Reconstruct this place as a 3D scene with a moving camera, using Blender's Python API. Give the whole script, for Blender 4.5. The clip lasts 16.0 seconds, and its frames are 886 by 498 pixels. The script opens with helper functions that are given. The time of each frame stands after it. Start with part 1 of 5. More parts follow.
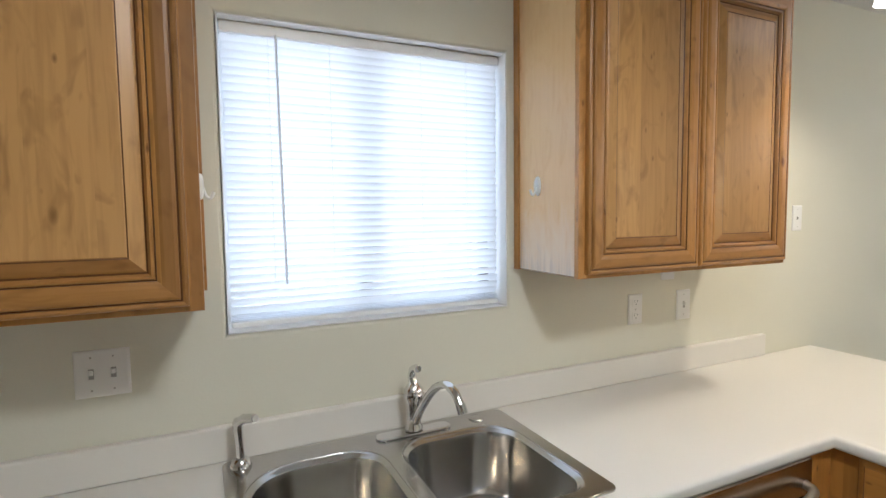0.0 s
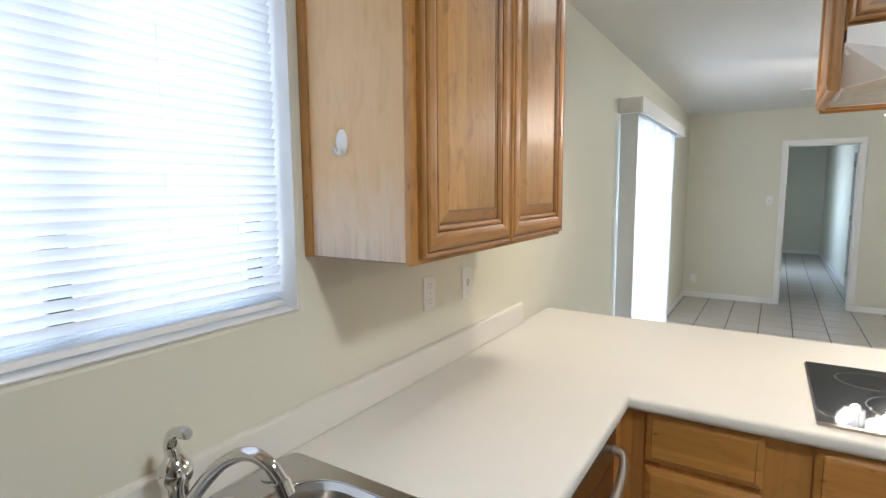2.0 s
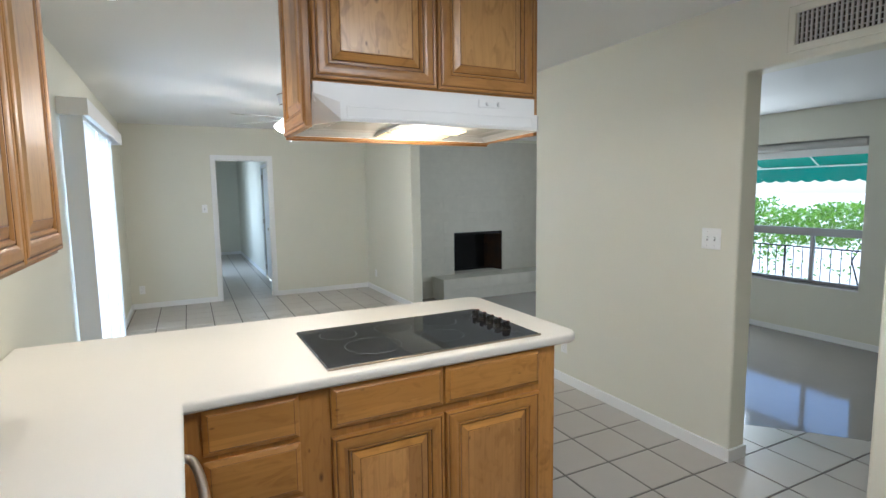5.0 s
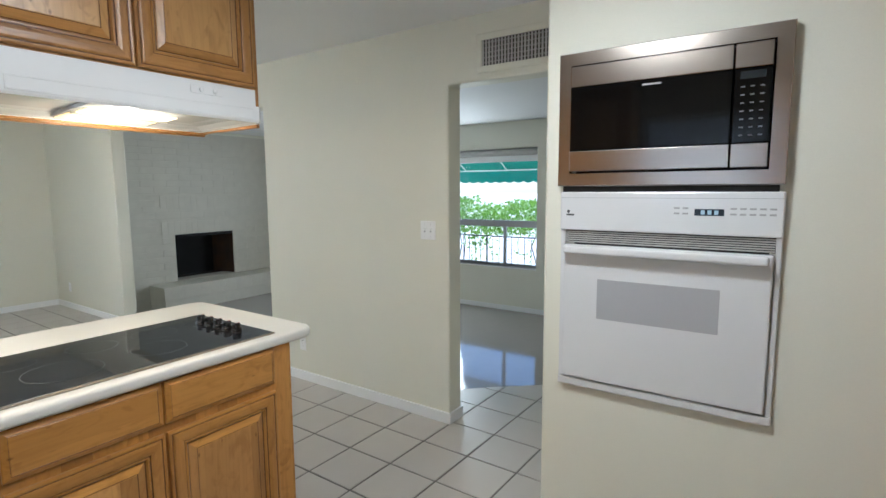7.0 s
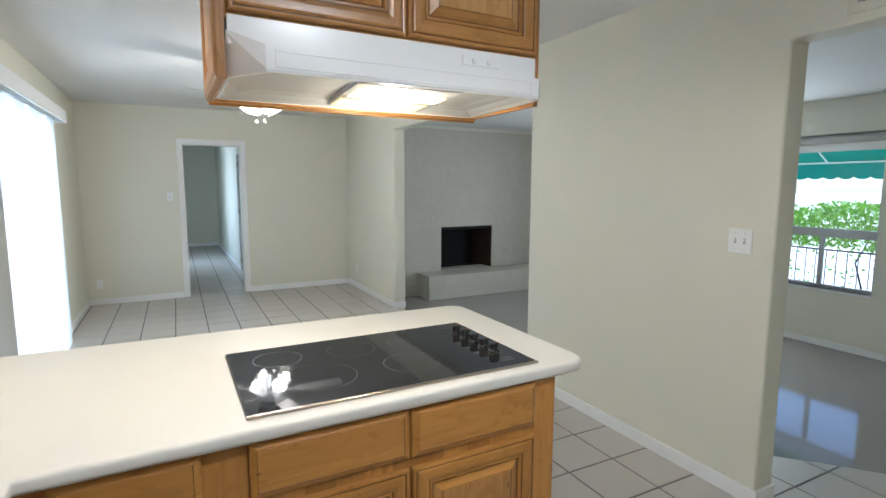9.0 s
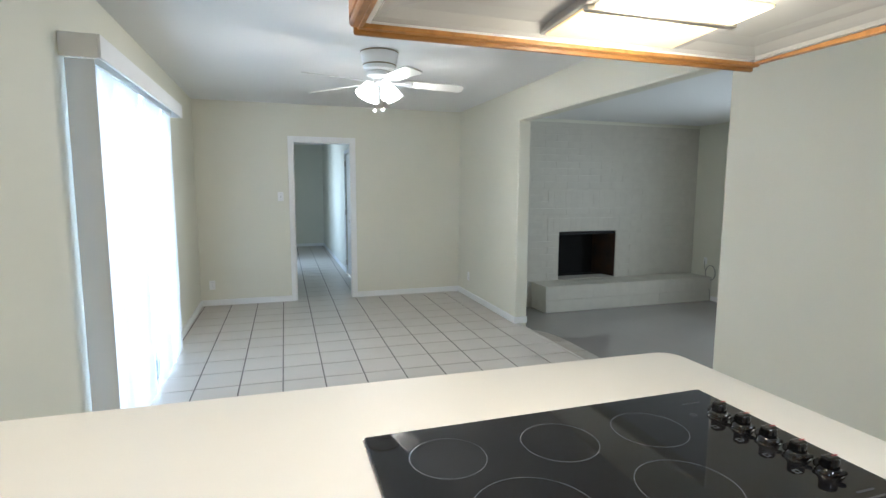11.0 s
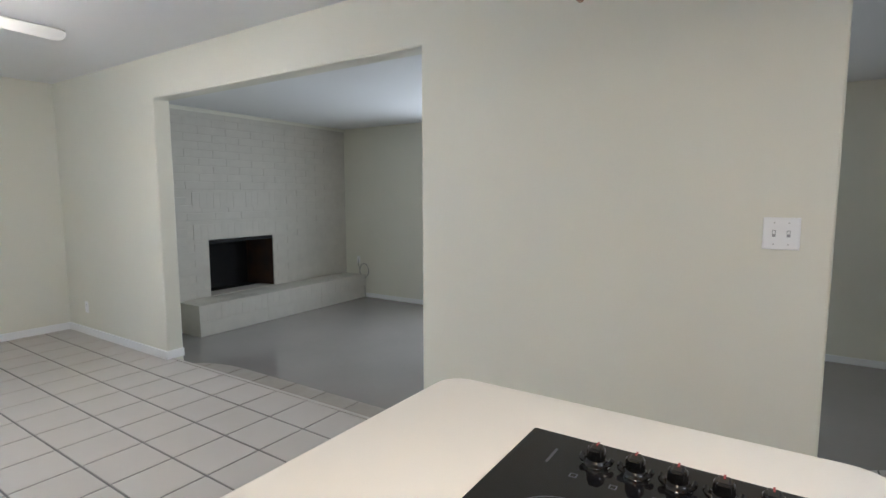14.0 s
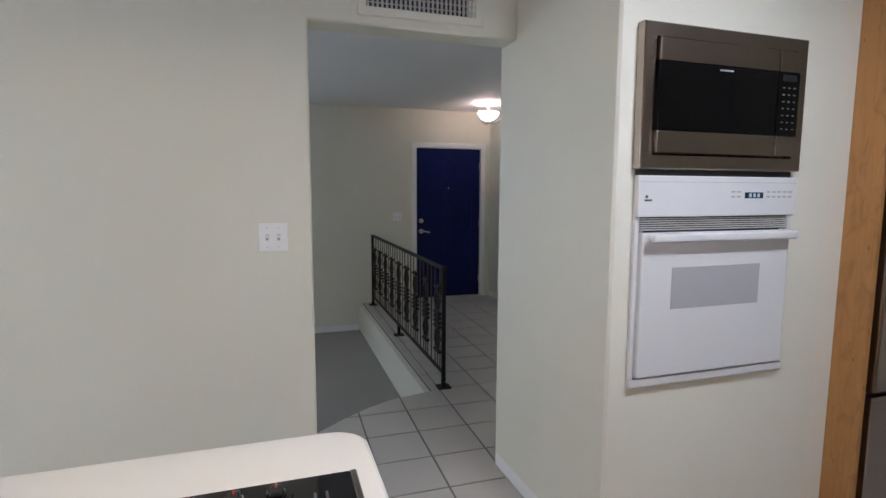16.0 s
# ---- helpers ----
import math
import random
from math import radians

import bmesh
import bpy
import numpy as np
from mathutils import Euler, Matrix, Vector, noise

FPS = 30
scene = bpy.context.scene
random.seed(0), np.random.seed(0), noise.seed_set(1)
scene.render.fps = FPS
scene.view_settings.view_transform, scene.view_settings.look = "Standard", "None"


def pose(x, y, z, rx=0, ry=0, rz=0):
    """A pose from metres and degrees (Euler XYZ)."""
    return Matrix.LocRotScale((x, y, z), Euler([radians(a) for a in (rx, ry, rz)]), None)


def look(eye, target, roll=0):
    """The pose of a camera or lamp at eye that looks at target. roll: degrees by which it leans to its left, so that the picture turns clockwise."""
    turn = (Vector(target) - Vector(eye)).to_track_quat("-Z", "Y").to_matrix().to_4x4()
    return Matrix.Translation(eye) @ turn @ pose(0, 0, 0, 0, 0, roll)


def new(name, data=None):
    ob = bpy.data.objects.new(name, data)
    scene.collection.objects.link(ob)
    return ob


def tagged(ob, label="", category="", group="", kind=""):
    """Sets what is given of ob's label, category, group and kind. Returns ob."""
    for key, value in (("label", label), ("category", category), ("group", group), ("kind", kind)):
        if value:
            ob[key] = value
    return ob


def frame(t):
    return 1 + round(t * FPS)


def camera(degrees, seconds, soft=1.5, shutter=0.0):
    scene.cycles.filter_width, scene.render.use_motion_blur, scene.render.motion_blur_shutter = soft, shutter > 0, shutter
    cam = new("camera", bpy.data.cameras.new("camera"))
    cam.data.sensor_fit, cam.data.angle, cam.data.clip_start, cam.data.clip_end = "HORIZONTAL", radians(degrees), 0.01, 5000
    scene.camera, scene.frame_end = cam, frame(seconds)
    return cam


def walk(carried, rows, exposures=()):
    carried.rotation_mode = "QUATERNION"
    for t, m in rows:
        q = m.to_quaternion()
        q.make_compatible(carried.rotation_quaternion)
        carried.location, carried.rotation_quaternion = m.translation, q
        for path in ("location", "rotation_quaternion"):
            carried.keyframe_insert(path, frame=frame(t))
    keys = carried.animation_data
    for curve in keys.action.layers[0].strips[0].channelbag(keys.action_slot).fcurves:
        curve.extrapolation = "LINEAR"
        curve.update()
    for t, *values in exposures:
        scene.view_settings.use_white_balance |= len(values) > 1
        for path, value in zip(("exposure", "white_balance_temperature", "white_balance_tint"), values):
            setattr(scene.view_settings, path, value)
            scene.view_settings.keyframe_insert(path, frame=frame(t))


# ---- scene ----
cam = camera(81.5, 16.0)
PATH = [
    (0, (0.054, 0.182, 1.562), (0.898, 1.99, 1.423), -0.7),
    (0.5, (0.064, 0.302, 1.564), (1.108, 2.0, 1.404), -0.3),
    (1, (0.07, 0.427, 1.561), (1.338, 1.955, 1.321), -0.3),
    (1.5, (0.08, 0.546, 1.538), (1.572, 1.857, 1.306), 0.2),
    (2, (0.115, 0.685, 1.535), (1.798, 1.74, 1.305), -0.4),
    (2.5, (0.114, 0.788, 1.53), (1.945, 1.564, 1.311), -0.6),
    (3, (0.079, 0.881, 1.532), (2.02, 1.312, 1.317), -0.4),
    (3.5, (0.041, 0.916, 1.531), (2.03, 0.955, 1.317), -0.5),
    (4, (0.012, 0.933, 1.535), (1.977, 0.628, 1.319), -0.8),
    (4.5, (-0.009, 0.959, 1.542), (1.878, 0.332, 1.323), -0.5),
    (5, (-0.042, 0.972, 1.542), (1.729, 0.07, 1.324), -0.8),
    (5.2, (-0.06, 0.98, 1.544), (1.646, -0.04, 1.325), -0.5),
    (7.3, (-0.077, 0.944, 1.522), (1.023, -0.71, 1.288), -0.4),
    (7.5, (-0.038, 0.924, 1.521), (1.065, -0.728, 1.288), -0.4),
    (8, (0.091, 0.82, 1.529), (1.42, -0.655, 1.289), -0.3),
    (8.5, (0.219, 0.736, 1.527), (1.786, -0.484, 1.29), -0.1),
    (9, (0.378, 0.688, 1.516), (2.129, -0.248, 1.272), 0.2),
    (9.5, (0.57, 0.701, 1.49), (2.427, -0.001, 1.248), 0.5),
    (9.7, (0.644, 0.724, 1.487), (2.527, 0.094, 1.247), 0.5),
    (11.8, (1.394, 0.698, 1.466), (3.284, 0.088, 1.229), 0.2),
    (12, (1.416, 0.715, 1.437), (3.267, -0.01, 1.213), 0.4),
    (12.5, (1.549, 0.71, 1.447), (3.25, -0.318, 1.223), 0.4),
    (13, (1.672, 0.66, 1.439), (3.246, -0.555, 1.225), 0.2),
    (13.5, (1.785, 0.602, 1.419), (3.161, -0.834, 1.208), 0.2),
    (14, (1.881, 0.57, 1.408), (2.962, -1.099, 1.196), -0.1),
    (14.5, (1.92, 0.549, 1.413), (2.626, -1.31, 1.196), -0.4),
    (15, (1.956, 0.552, 1.419), (2.223, -1.417, 1.194), -0.1),
    (15.5, (1.908, 0.539, 1.436), (1.727, -1.439, 1.21), -0.2),
    (16, (1.845, 0.538, 1.452), (1.233, -1.353, 1.23), 0.2),
]
EXPOSURES = [(0.0, 0.95, 5200, 9), (2.0, 1.0, 5150, 9), (3.5, 1.06, 5350, 9), (5.0, 1.10, 4950, 8), (9.0, 1.13, 4930, 7), (12.0, 1.09, 4860, 7), (14.0, 1.06, 4960, 13), (16.0, 1.03, 4840, 16)]
walk(cam, [(t, look(eye, target, roll)) for t, eye, target, roll in PATH], EXPOSURES)

# ---- light ----
world = bpy.data.worlds.new("sky")
scene.world = world
world.use_nodes = True
sky = world.node_tree.nodes.new("ShaderNodeTexSky")
sky.sky_type, sky.sun_disc, sky.sun_elevation, sky.sun_rotation = "NISHITA", False, radians(58), radians(108)
world.node_tree.links.new(sky.outputs[0], world.node_tree.nodes["Background"].inputs[0])
world.node_tree.nodes["Background"].inputs[1].default_value = 0.15


def lamp(name, kind, m, watts, colour, size=0.1, size_y=None):
    data = bpy.data.lights.new(name, kind)
    data.energy, data.color = watts, colour
    if kind == "AREA":
        data.shape, data.size, data.size_y = "RECTANGLE" if size_y else "DISK", size, size_y or size
    elif kind == "SUN":
        data.angle = radians(0.6)
    else:
        data.shadow_soft_size = size
    if kind == "SPOT":
        data.spot_size, data.spot_blend = radians(146), 0.9
    ob = new(name, data)
    ob.matrix_world = m
    return ob


lamp("sun", "SUN", look((6, -2, 10), (0, 0, 0)), 5.0, (1.0, 0.95, 0.88))
DAY = (0.92, 0.97, 0.98)
WARM = (1.0, 0.87, 0.71)
lamp("daylight_kitchen_window", "AREA", look((0.525, 2.15, 1.70), (0.525, 0.5, 1.66)), 14, (0.97, 0.985, 1.0), 1.4, 1.3)
lamp("daylight_sliding_door", "AREA", look((5.2, 1.95, 1.1), (5.2, 0, 1.1)), 57, DAY, 2.1, 2.0)
lamp("daylight_hall_opening", "AREA", look((11.4, 0.86, 1.3), (11.4, -1, 1.1)), 9, DAY, 1.1, 1.5)
lamp("daylight_living_window", "AREA", look((4.86, -6.26, 1.2), (4.86, -3, 1.9)), 38, (1.0, 0.94, 0.80), 0.9, 1.7)

# ---- materials ----
MATS = {}


def material(name, base, rough=0.5, metal=0.0, grain=0.0, grain_scale=60.0, stain=0.0, stain_scale=3.0, bump=0.0, bump_scale=200.0, tint=None,
             stretch=(1, 1, 1), per_piece=0.0, coat=0.0, rough_var=0.0, transmission=0.0, emit=None, spec=0.5):
    """A node material with fine grain, broad stains, relief and, for pieces, a shade of their own."""
    mat = bpy.data.materials.new(name)
    mat.use_nodes = True
    nodes, links = mat.node_tree.nodes, mat.node_tree.links
    sh = nodes["Principled BSDF"]
    sh.inputs["Roughness"].default_value, sh.inputs["Metallic"].default_value = rough, metal
    sh.inputs["Specular IOR Level"].default_value = spec
    sh.inputs["Coat Weight"].default_value, sh.inputs["Coat Roughness"].default_value = coat, 0.12
    sh.inputs["Transmission Weight"].default_value = transmission
    scaled = nodes.new("ShaderNodeMapping")
    scaled.inputs["Scale"].default_value = stretch
    links.new(nodes.new("ShaderNodeNewGeometry").outputs["Position"], scaled.inputs[0])

    def fuzz(scale, detail=4.0):
        n = nodes.new("ShaderNodeTexNoise")
        n.inputs["Scale"].default_value, n.inputs["Detail"].default_value = scale, detail
        links.new(scaled.outputs[0], n.inputs["Vector"])
        return n.outputs["Fac"]

    def mixed(a, b, fac, blend="MIX"):
        m = nodes.new("ShaderNodeMix")
        m.data_type, m.blend_type = "RGBA", blend
        for slot, v in ((6, a), (7, b)):
            if isinstance(v, tuple):
                m.inputs[slot].default_value = (*v, 1)
            else:
                links.new(v, m.inputs[slot])
        if isinstance(fac, float):
            m.inputs[0].default_value = fac
        else:
            links.new(fac, m.inputs[0])
        return m.outputs[2]

    def ranged(v, lo, hi, a=0.3, b=0.7):
        r = nodes.new("ShaderNodeMapRange")
        for slot, x in zip((1, 2, 3, 4), (a, b, lo, hi)):
            r.inputs[slot].default_value = x
        links.new(v, r.inputs[0])
        return r.outputs[0]

    dark = tint or tuple(c * 0.72 for c in base)
    colour = mixed(base, dark, ranged(fuzz(stain_scale), 0.0, stain))
    if grain:
        colour = mixed(colour, tuple(c * 0.55 for c in base), ranged(fuzz(grain_scale, 6.0), 0.0, grain))
    if per_piece:
        info = nodes.new("ShaderNodeObjectInfo")
        colour = mixed(colour, dark, ranged(info.outputs["Random"], 0.0, per_piece, 0, 1))
    links.new(colour, sh.inputs["Base Color"])
    if rough_var:
        links.new(ranged(fuzz(stain_scale * 2.7), max(rough - rough_var, 0.02), rough + rough_var), sh.inputs["Roughness"])
    if bump:
        b = nodes.new("ShaderNodeBump")
        b.inputs["Strength"].default_value, b.inputs["Distance"].default_value = bump, 0.004
        links.new(fuzz(bump_scale, 3.0), b.inputs["Height"])
        links.new(b.outputs[0], sh.inputs["Normal"])
    if emit:
        sh.inputs["Emission Color"].default_value, sh.inputs["Emission Strength"].default_value = (*emit[:3], 1), emit[3]
    MATS[name] = mat
    return mat


def wood(name, axis, base=(0.385, 0.195, 0.052), deep=(0.150, 0.063, 0.014), plank=0.085, side="x", rough=0.36, knotty=0.85, pale_foot=False):
    """Knotty, glazed alder: glued planks of their own tone, long grain along the axis, and dark knots."""
    mat = bpy.data.materials.new(name)
    mat.use_nodes = True
    nodes, links = mat.node_tree.nodes, mat.node_tree.links
    sh = nodes["Principled BSDF"]
    sh.inputs["Roughness"].default_value = rough
    sh.inputs["Coat Weight"].default_value, sh.inputs["Coat Roughness"].default_value = 0.08, 0.26
    where = nodes.new("ShaderNodeTexCoord")
    parts_ = nodes.new("ShaderNodeSeparateXYZ")
    links.new(where.outputs["Object"], parts_.inputs[0])
    piece = nodes.new("ShaderNodeObjectInfo")

    def calc(op, a, b):
        m = nodes.new("ShaderNodeMath")
        m.operation = op
        for slot, v in ((0, a), (1, b)):
            if isinstance(v, (int, float)):
                m.inputs[slot].default_value = v
            else:
                links.new(v, m.inputs[slot])
        return m.outputs[0]

    index = "xyz".index(side)
    board = calc("FLOOR", calc("ADD", calc("DIVIDE", parts_.outputs[index], plank), calc("MULTIPLY", piece.outputs["Random"], 37.0)), 0)
    tone = nodes.new("ShaderNodeTexWhiteNoise")
    tone.noise_dimensions = "1D"
    links.new(board, tone.inputs["W"])
    shift = nodes.new("ShaderNodeCombineXYZ")
    for k in range(3):
        links.new(calc("ADD", parts_.outputs[k], calc("MULTIPLY", tone.outputs[0], 3.0 + k)), shift.inputs[k])
    long_ = nodes.new("ShaderNodeMapping")
    long_.inputs["Scale"].default_value = tuple(1.0 if a == axis else 14.0 for a in "xyz")
    links.new(shift.outputs[0], long_.inputs[0])
    fine = nodes.new("ShaderNodeTexNoise")
    fine.inputs["Scale"].default_value, fine.inputs["Detail"].default_value, fine.inputs["Distortion"].default_value = 5.0, 8.0, 0.6
    links.new(long_.outputs[0], fine.inputs["Vector"])
    broad = nodes.new("ShaderNodeTexNoise")
    broad.inputs["Scale"].default_value, broad.inputs["Distortion"].default_value = 3.2, 1.6
    squash = nodes.new("ShaderNodeMapping")
    squash.inputs["Scale"].default_value = tuple(2.4 if a == axis else 5.0 for a in "xyz")
    links.new(shift.outputs[0], squash.inputs[0])
    links.new(squash.outputs[0], broad.inputs["Vector"])
    knots = nodes.new("ShaderNodeTexVoronoi")
    knots.inputs["Scale"].default_value = 1.35
    links.new(squash.outputs[0], knots.inputs["Vector"])

    def ramp(v, a, b, lo, hi):
        r = nodes.new("ShaderNodeMapRange")
        for slot, x in zip((1, 2, 3, 4), (a, b, lo, hi)):
            r.inputs[slot].default_value = x
        links.new(v, r.inputs[0])
        return r.outputs[0]

    def blend(a, b, fac):
        m = nodes.new("ShaderNodeMix")
        m.data_type = "RGBA"
        for slot, v in ((6, a), (7, b)):
            if isinstance(v, tuple):
                m.inputs[slot].default_value = (*v, 1)
            else:
                links.new(v, m.inputs[slot])
        links.new(fac, m.inputs[0])
        return m.outputs[2]

    light = tuple(min(c * 1.42, 0.9) for c in base)
    colour = blend(light, tuple(0.55 * a + 0.45 * b for a, b in zip(base, deep)), tone.outputs[0])
    colour = blend(colour, deep, ramp(fine.outputs["Fac"], 0.45, 0.8, 0.0, 0.38))
    colour = blend(colour, deep, ramp(broad.outputs["Fac"], 0.52, 0.72, 0.0, 0.42))
    colour = blend(colour, (0.10, 0.036, 0.012), ramp(knots.outputs["Distance"], 0.02, 0.075, knotty, 0.0))
    pin = nodes.new("ShaderNodeTexVoronoi")
    pin.inputs["Scale"].default_value = 3.6
    links.new(squash.outputs[0], pin.inputs["Vector"])
    colour = blend(colour, (0.09, 0.03, 0.010), ramp(pin.outputs["Distance"], 0.03, 0.10, knotty * 0.75, 0.0))
    if pale_foot:  # uneven paler band along the lower edge, with darker streaks in it
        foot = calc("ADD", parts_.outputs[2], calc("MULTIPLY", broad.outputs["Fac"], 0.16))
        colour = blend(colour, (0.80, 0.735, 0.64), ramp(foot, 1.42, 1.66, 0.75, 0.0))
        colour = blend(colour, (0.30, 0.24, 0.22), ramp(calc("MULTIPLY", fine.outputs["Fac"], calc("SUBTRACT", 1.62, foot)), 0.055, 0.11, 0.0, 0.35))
    links.new(colour, sh.inputs["Base Color"])
    b = nodes.new("ShaderNodeBump")
    b.inputs["Strength"].default_value, b.inputs["Distance"].default_value = 0.12, 0.002
    links.new(fine.outputs["Fac"], b.inputs["Height"])
    links.new(b.outputs[0], sh.inputs["Normal"])
    MATS[name] = mat
    return mat


WALL = material("wall_paint", (0.755, 0.74, 0.625), 0.55, stain=0.12, stain_scale=1.3, bump=0.08, bump_scale=130, grain=0.05, grain_scale=300)
CEIL = material("ceiling_paint", (0.80, 0.80, 0.78), 0.75, stain=0.08, stain_scale=0.9, bump=0.4, bump_scale=90)
TRIM = material("white_trim_paint", (0.86, 0.86, 0.845), 0.35, stain=0.08, stain_scale=5, bump=0.08, bump_scale=60)
WHITE = material("white_plastic", (0.87, 0.87, 0.85), 0.3, stain=0.06, stain_scale=20)
ENAMEL = material("white_enamel", (0.85, 0.85, 0.84), 0.22, stain=0.05, stain_scale=6, coat=0.4)
OVENWHITE = material("oven_white_enamel", (0.70, 0.70, 0.695), 0.2, stain=0.06, stain_scale=6, coat=0.4)
ENAMEL_GREY = material("grey_oven_glass", (0.42, 0.42, 0.43), 0.15, stain=0.06, stain_scale=8)
LAMINATE = material("white_laminate", (0.80, 0.775, 0.715), 0.48, stain=0.10, stain_scale=2.2, grain=0.05, grain_scale=400, bump=0.05, bump_scale=300)
TILE = material("ceramic_tile", (0.53, 0.50, 0.455), 0.34, stain=0.25, stain_scale=3.2, grain=0.02, grain_scale=25, per_piece=0.18,
                rough_var=0.02, tint=(0.43, 0.40, 0.36))
GROUT = material("grout", (0.20, 0.19, 0.18), 0.9, stain=0.5, stain_scale=9, grain=0.3, grain_scale=200, bump=0.4, bump_scale=300)
CONCRETE = material("painted_concrete", (0.315, 0.295, 0.275), 0.085, stain=0.25, stain_scale=1.1, grain=0.04, grain_scale=12, rough_var=0.03, bump=0.03, bump_scale=5)
BLOCK = material("painted_block", (0.63, 0.60, 0.52), 0.55, stain=0.25, stain_scale=7, grain=0.08, grain_scale=90, per_piece=0.07, bump=0.5, bump_scale=70)
MORTAR = material("painted_mortar", (0.62, 0.59, 0.51), 0.7, stain=0.3, stain_scale=8, bump=0.6, bump_scale=120)
SOOT = material("sooty_firebrick", (0.010, 0.009, 0.008), 0.9, stain=0.7, stain_scale=5, tint=(0.005, 0.005, 0.005), bump=0.5, bump_scale=60)
FIREBRICK = material("scorched_firebrick", (0.07, 0.034, 0.016), 0.9, stain=0.9, stain_scale=4, tint=(0.03, 0.022, 0.018), bump=0.5, bump_scale=60)
STEEL = material("brushed_steel", (0.40, 0.35, 0.305), 0.21, metal=1.0, stain=0.08, stain_scale=3)
SINKSTEEL = material("sink_steel", (0.54, 0.53, 0.51), 0.19, metal=1.0, grain=0.04, grain_scale=30, stain=0.06, stain_scale=6, rough_var=0.02)
CHROME = material("chrome", (0.78, 0.78, 0.78), 0.07, metal=1.0, stain=0.06, stain_scale=30)
NICKEL = material("satin_nickel", (0.62, 0.58, 0.52), 0.33, metal=1.0, stain=0.1, stain_scale=30)
BLACKGLASS = material("black_glass", base=(0.008, 0.008, 0.009), rough=0.035, spec=0.3, stain=0.2, stain_scale=6, rough_var=0.015)
DOORGLASS = material("black_door_glass", (0.004, 0.004, 0.004), 0.06, spec=0.22, stain=0.2, stain_scale=6)
BLACK = material("black_plastic", (0.006, 0.006, 0.006), 0.12, spec=0.5, stain=0.2, stain_scale=30)
PRINT = material("grey_print", (0.07, 0.07, 0.07), 0.4, stain=0.1)
PALEPRINT = material("pale_print", (0.36, 0.36, 0.35), 0.4, stain=0.1)
RINGPRINT = material("faint_ring_print", (0.17, 0.17, 0.17), 0.3, stain=0.1)
RED = material("red_indicator", (0.26, 0.015, 0.012), 0.4, stain=0.1)
LCD = material("display_glass", (0.02, 0.025, 0.03), 0.12, stain=0.1)
DIGIT = material("lit_digits", (0.3, 0.4, 0.45), 0.4, emit=(0.6, 0.8, 0.9, 0.12))
NAVY = material("navy_door_paint", (0.005, 0.010, 0.095), 0.38, spec=0.2, stain=0.25, stain_scale=3, tint=(0.004, 0.007, 0.055), bump=0.15, bump_scale=50)
IRON = material("wrought_iron", (0.010, 0.009, 0.008), 0.5, spec=0.2, stain=0.4, stain_scale=20, bump=0.2, bump_scale=150)
BRONZE = material("bronzed_iron", (0.075, 0.050, 0.030), 0.5, stain=0.4, stain_scale=20)
DARKGAP = material("dark_recess", (0.02, 0.02, 0.02), 0.8, stain=0.3)
GREYMETAL = material("vent_metal", (0.50, 0.49, 0.46), 0.5, stain=0.2, stain_scale=9)
BRASS = material("aged_brass", (0.30, 0.25, 0.17), 0.35, metal=0.9, stain=0.3, stain_scale=20)
CABLE = material("grey_cable", (0.30, 0.29, 0.26), 0.5, stain=0.2, stain_scale=20)
ALU = material("window_aluminium", (0.42, 0.42, 0.41), 0.4, metal=0.6, stain=0.2, stain_scale=12)
DARKALU = material("bronze_aluminium", (0.05, 0.048, 0.045), 0.4, metal=0.3, stain=0.2, stain_scale=12)
GROUND = material("pale_concrete_ground", (0.55, 0.53, 0.48), 0.9, stain=0.4, stain_scale=0.6, grain=0.2, grain_scale=12, bump=0.3, bump_scale=20)
PAN = material("grey_hood_pan", (0.45, 0.44, 0.42), 0.07, stain=0.15, stain_scale=6)
BULB = material("lit_bulb", (1, 1, 1), 0.4, emit=(1.0, 0.80, 0.55, 14.0))
LENS = material("lit_hood_lens", (1, 0.9, 0.7), 0.4, emit=(1.0, 0.76, 0.36, 0.65))
LENS_DIM = material("yellowed_hood_lens", (0.9, 0.75, 0.45), 0.4, stain=0.5, stain_scale=14, emit=(1.0, 0.62, 0.20, 0.42))
SHADE = material("frosted_shade", (0.9, 0.88, 0.84), 0.4, stain=0.05, emit=(1.0, 0.86, 0.68, 2.2))
WOOD_Z = wood("alder_upright", "z")
WOOD_Y = wood("alder_along_y", "y", side="z", plank=0.2)
WOOD_X = wood("alder_along_x", "x", side="z", plank=0.2)
WOOD_PALE = wood("alder_end_panel", "z", base=(0.80, 0.53, 0.265), deep=(0.67, 0.40, 0.17), plank=0.5, side="y", rough=0.3, knotty=0.0, pale_foot=True)
WOOD_GOLD = wood("alder_base_upright", "z", base=(0.41, 0.20, 0.042), deep=(0.22, 0.083, 0.014), side="y")
WOOD_GOLD_Y = wood("alder_base_along", "y", base=(0.49, 0.245, 0.05), deep=(0.26, 0.10, 0.016), side="z", plank=0.2)
WOOD_PANEL = wood("alder_panel", "z", base=(0.45, 0.262, 0.090), deep=(0.20, 0.095, 0.024), plank=0.10)
WOOD_GOLD_PANEL = wood("alder_base_panel", "z", base=(0.50, 0.265, 0.075), deep=(0.27, 0.11, 0.022), side="y", plank=0.10)
PANEL_OF = {"alder_upright": WOOD_PANEL, "alder_base_upright": WOOD_GOLD_PANEL}
FANWHITE = material("aged_white_fan", (0.60, 0.60, 0.56), 0.45, stain=0.12, stain_scale=9)
LEDGE_TILE = material("dark_ledge_tile", (0.37, 0.335, 0.285), 0.5, stain=0.5, stain_scale=9, grain=0.1, grain_scale=40, per_piece=0.25)
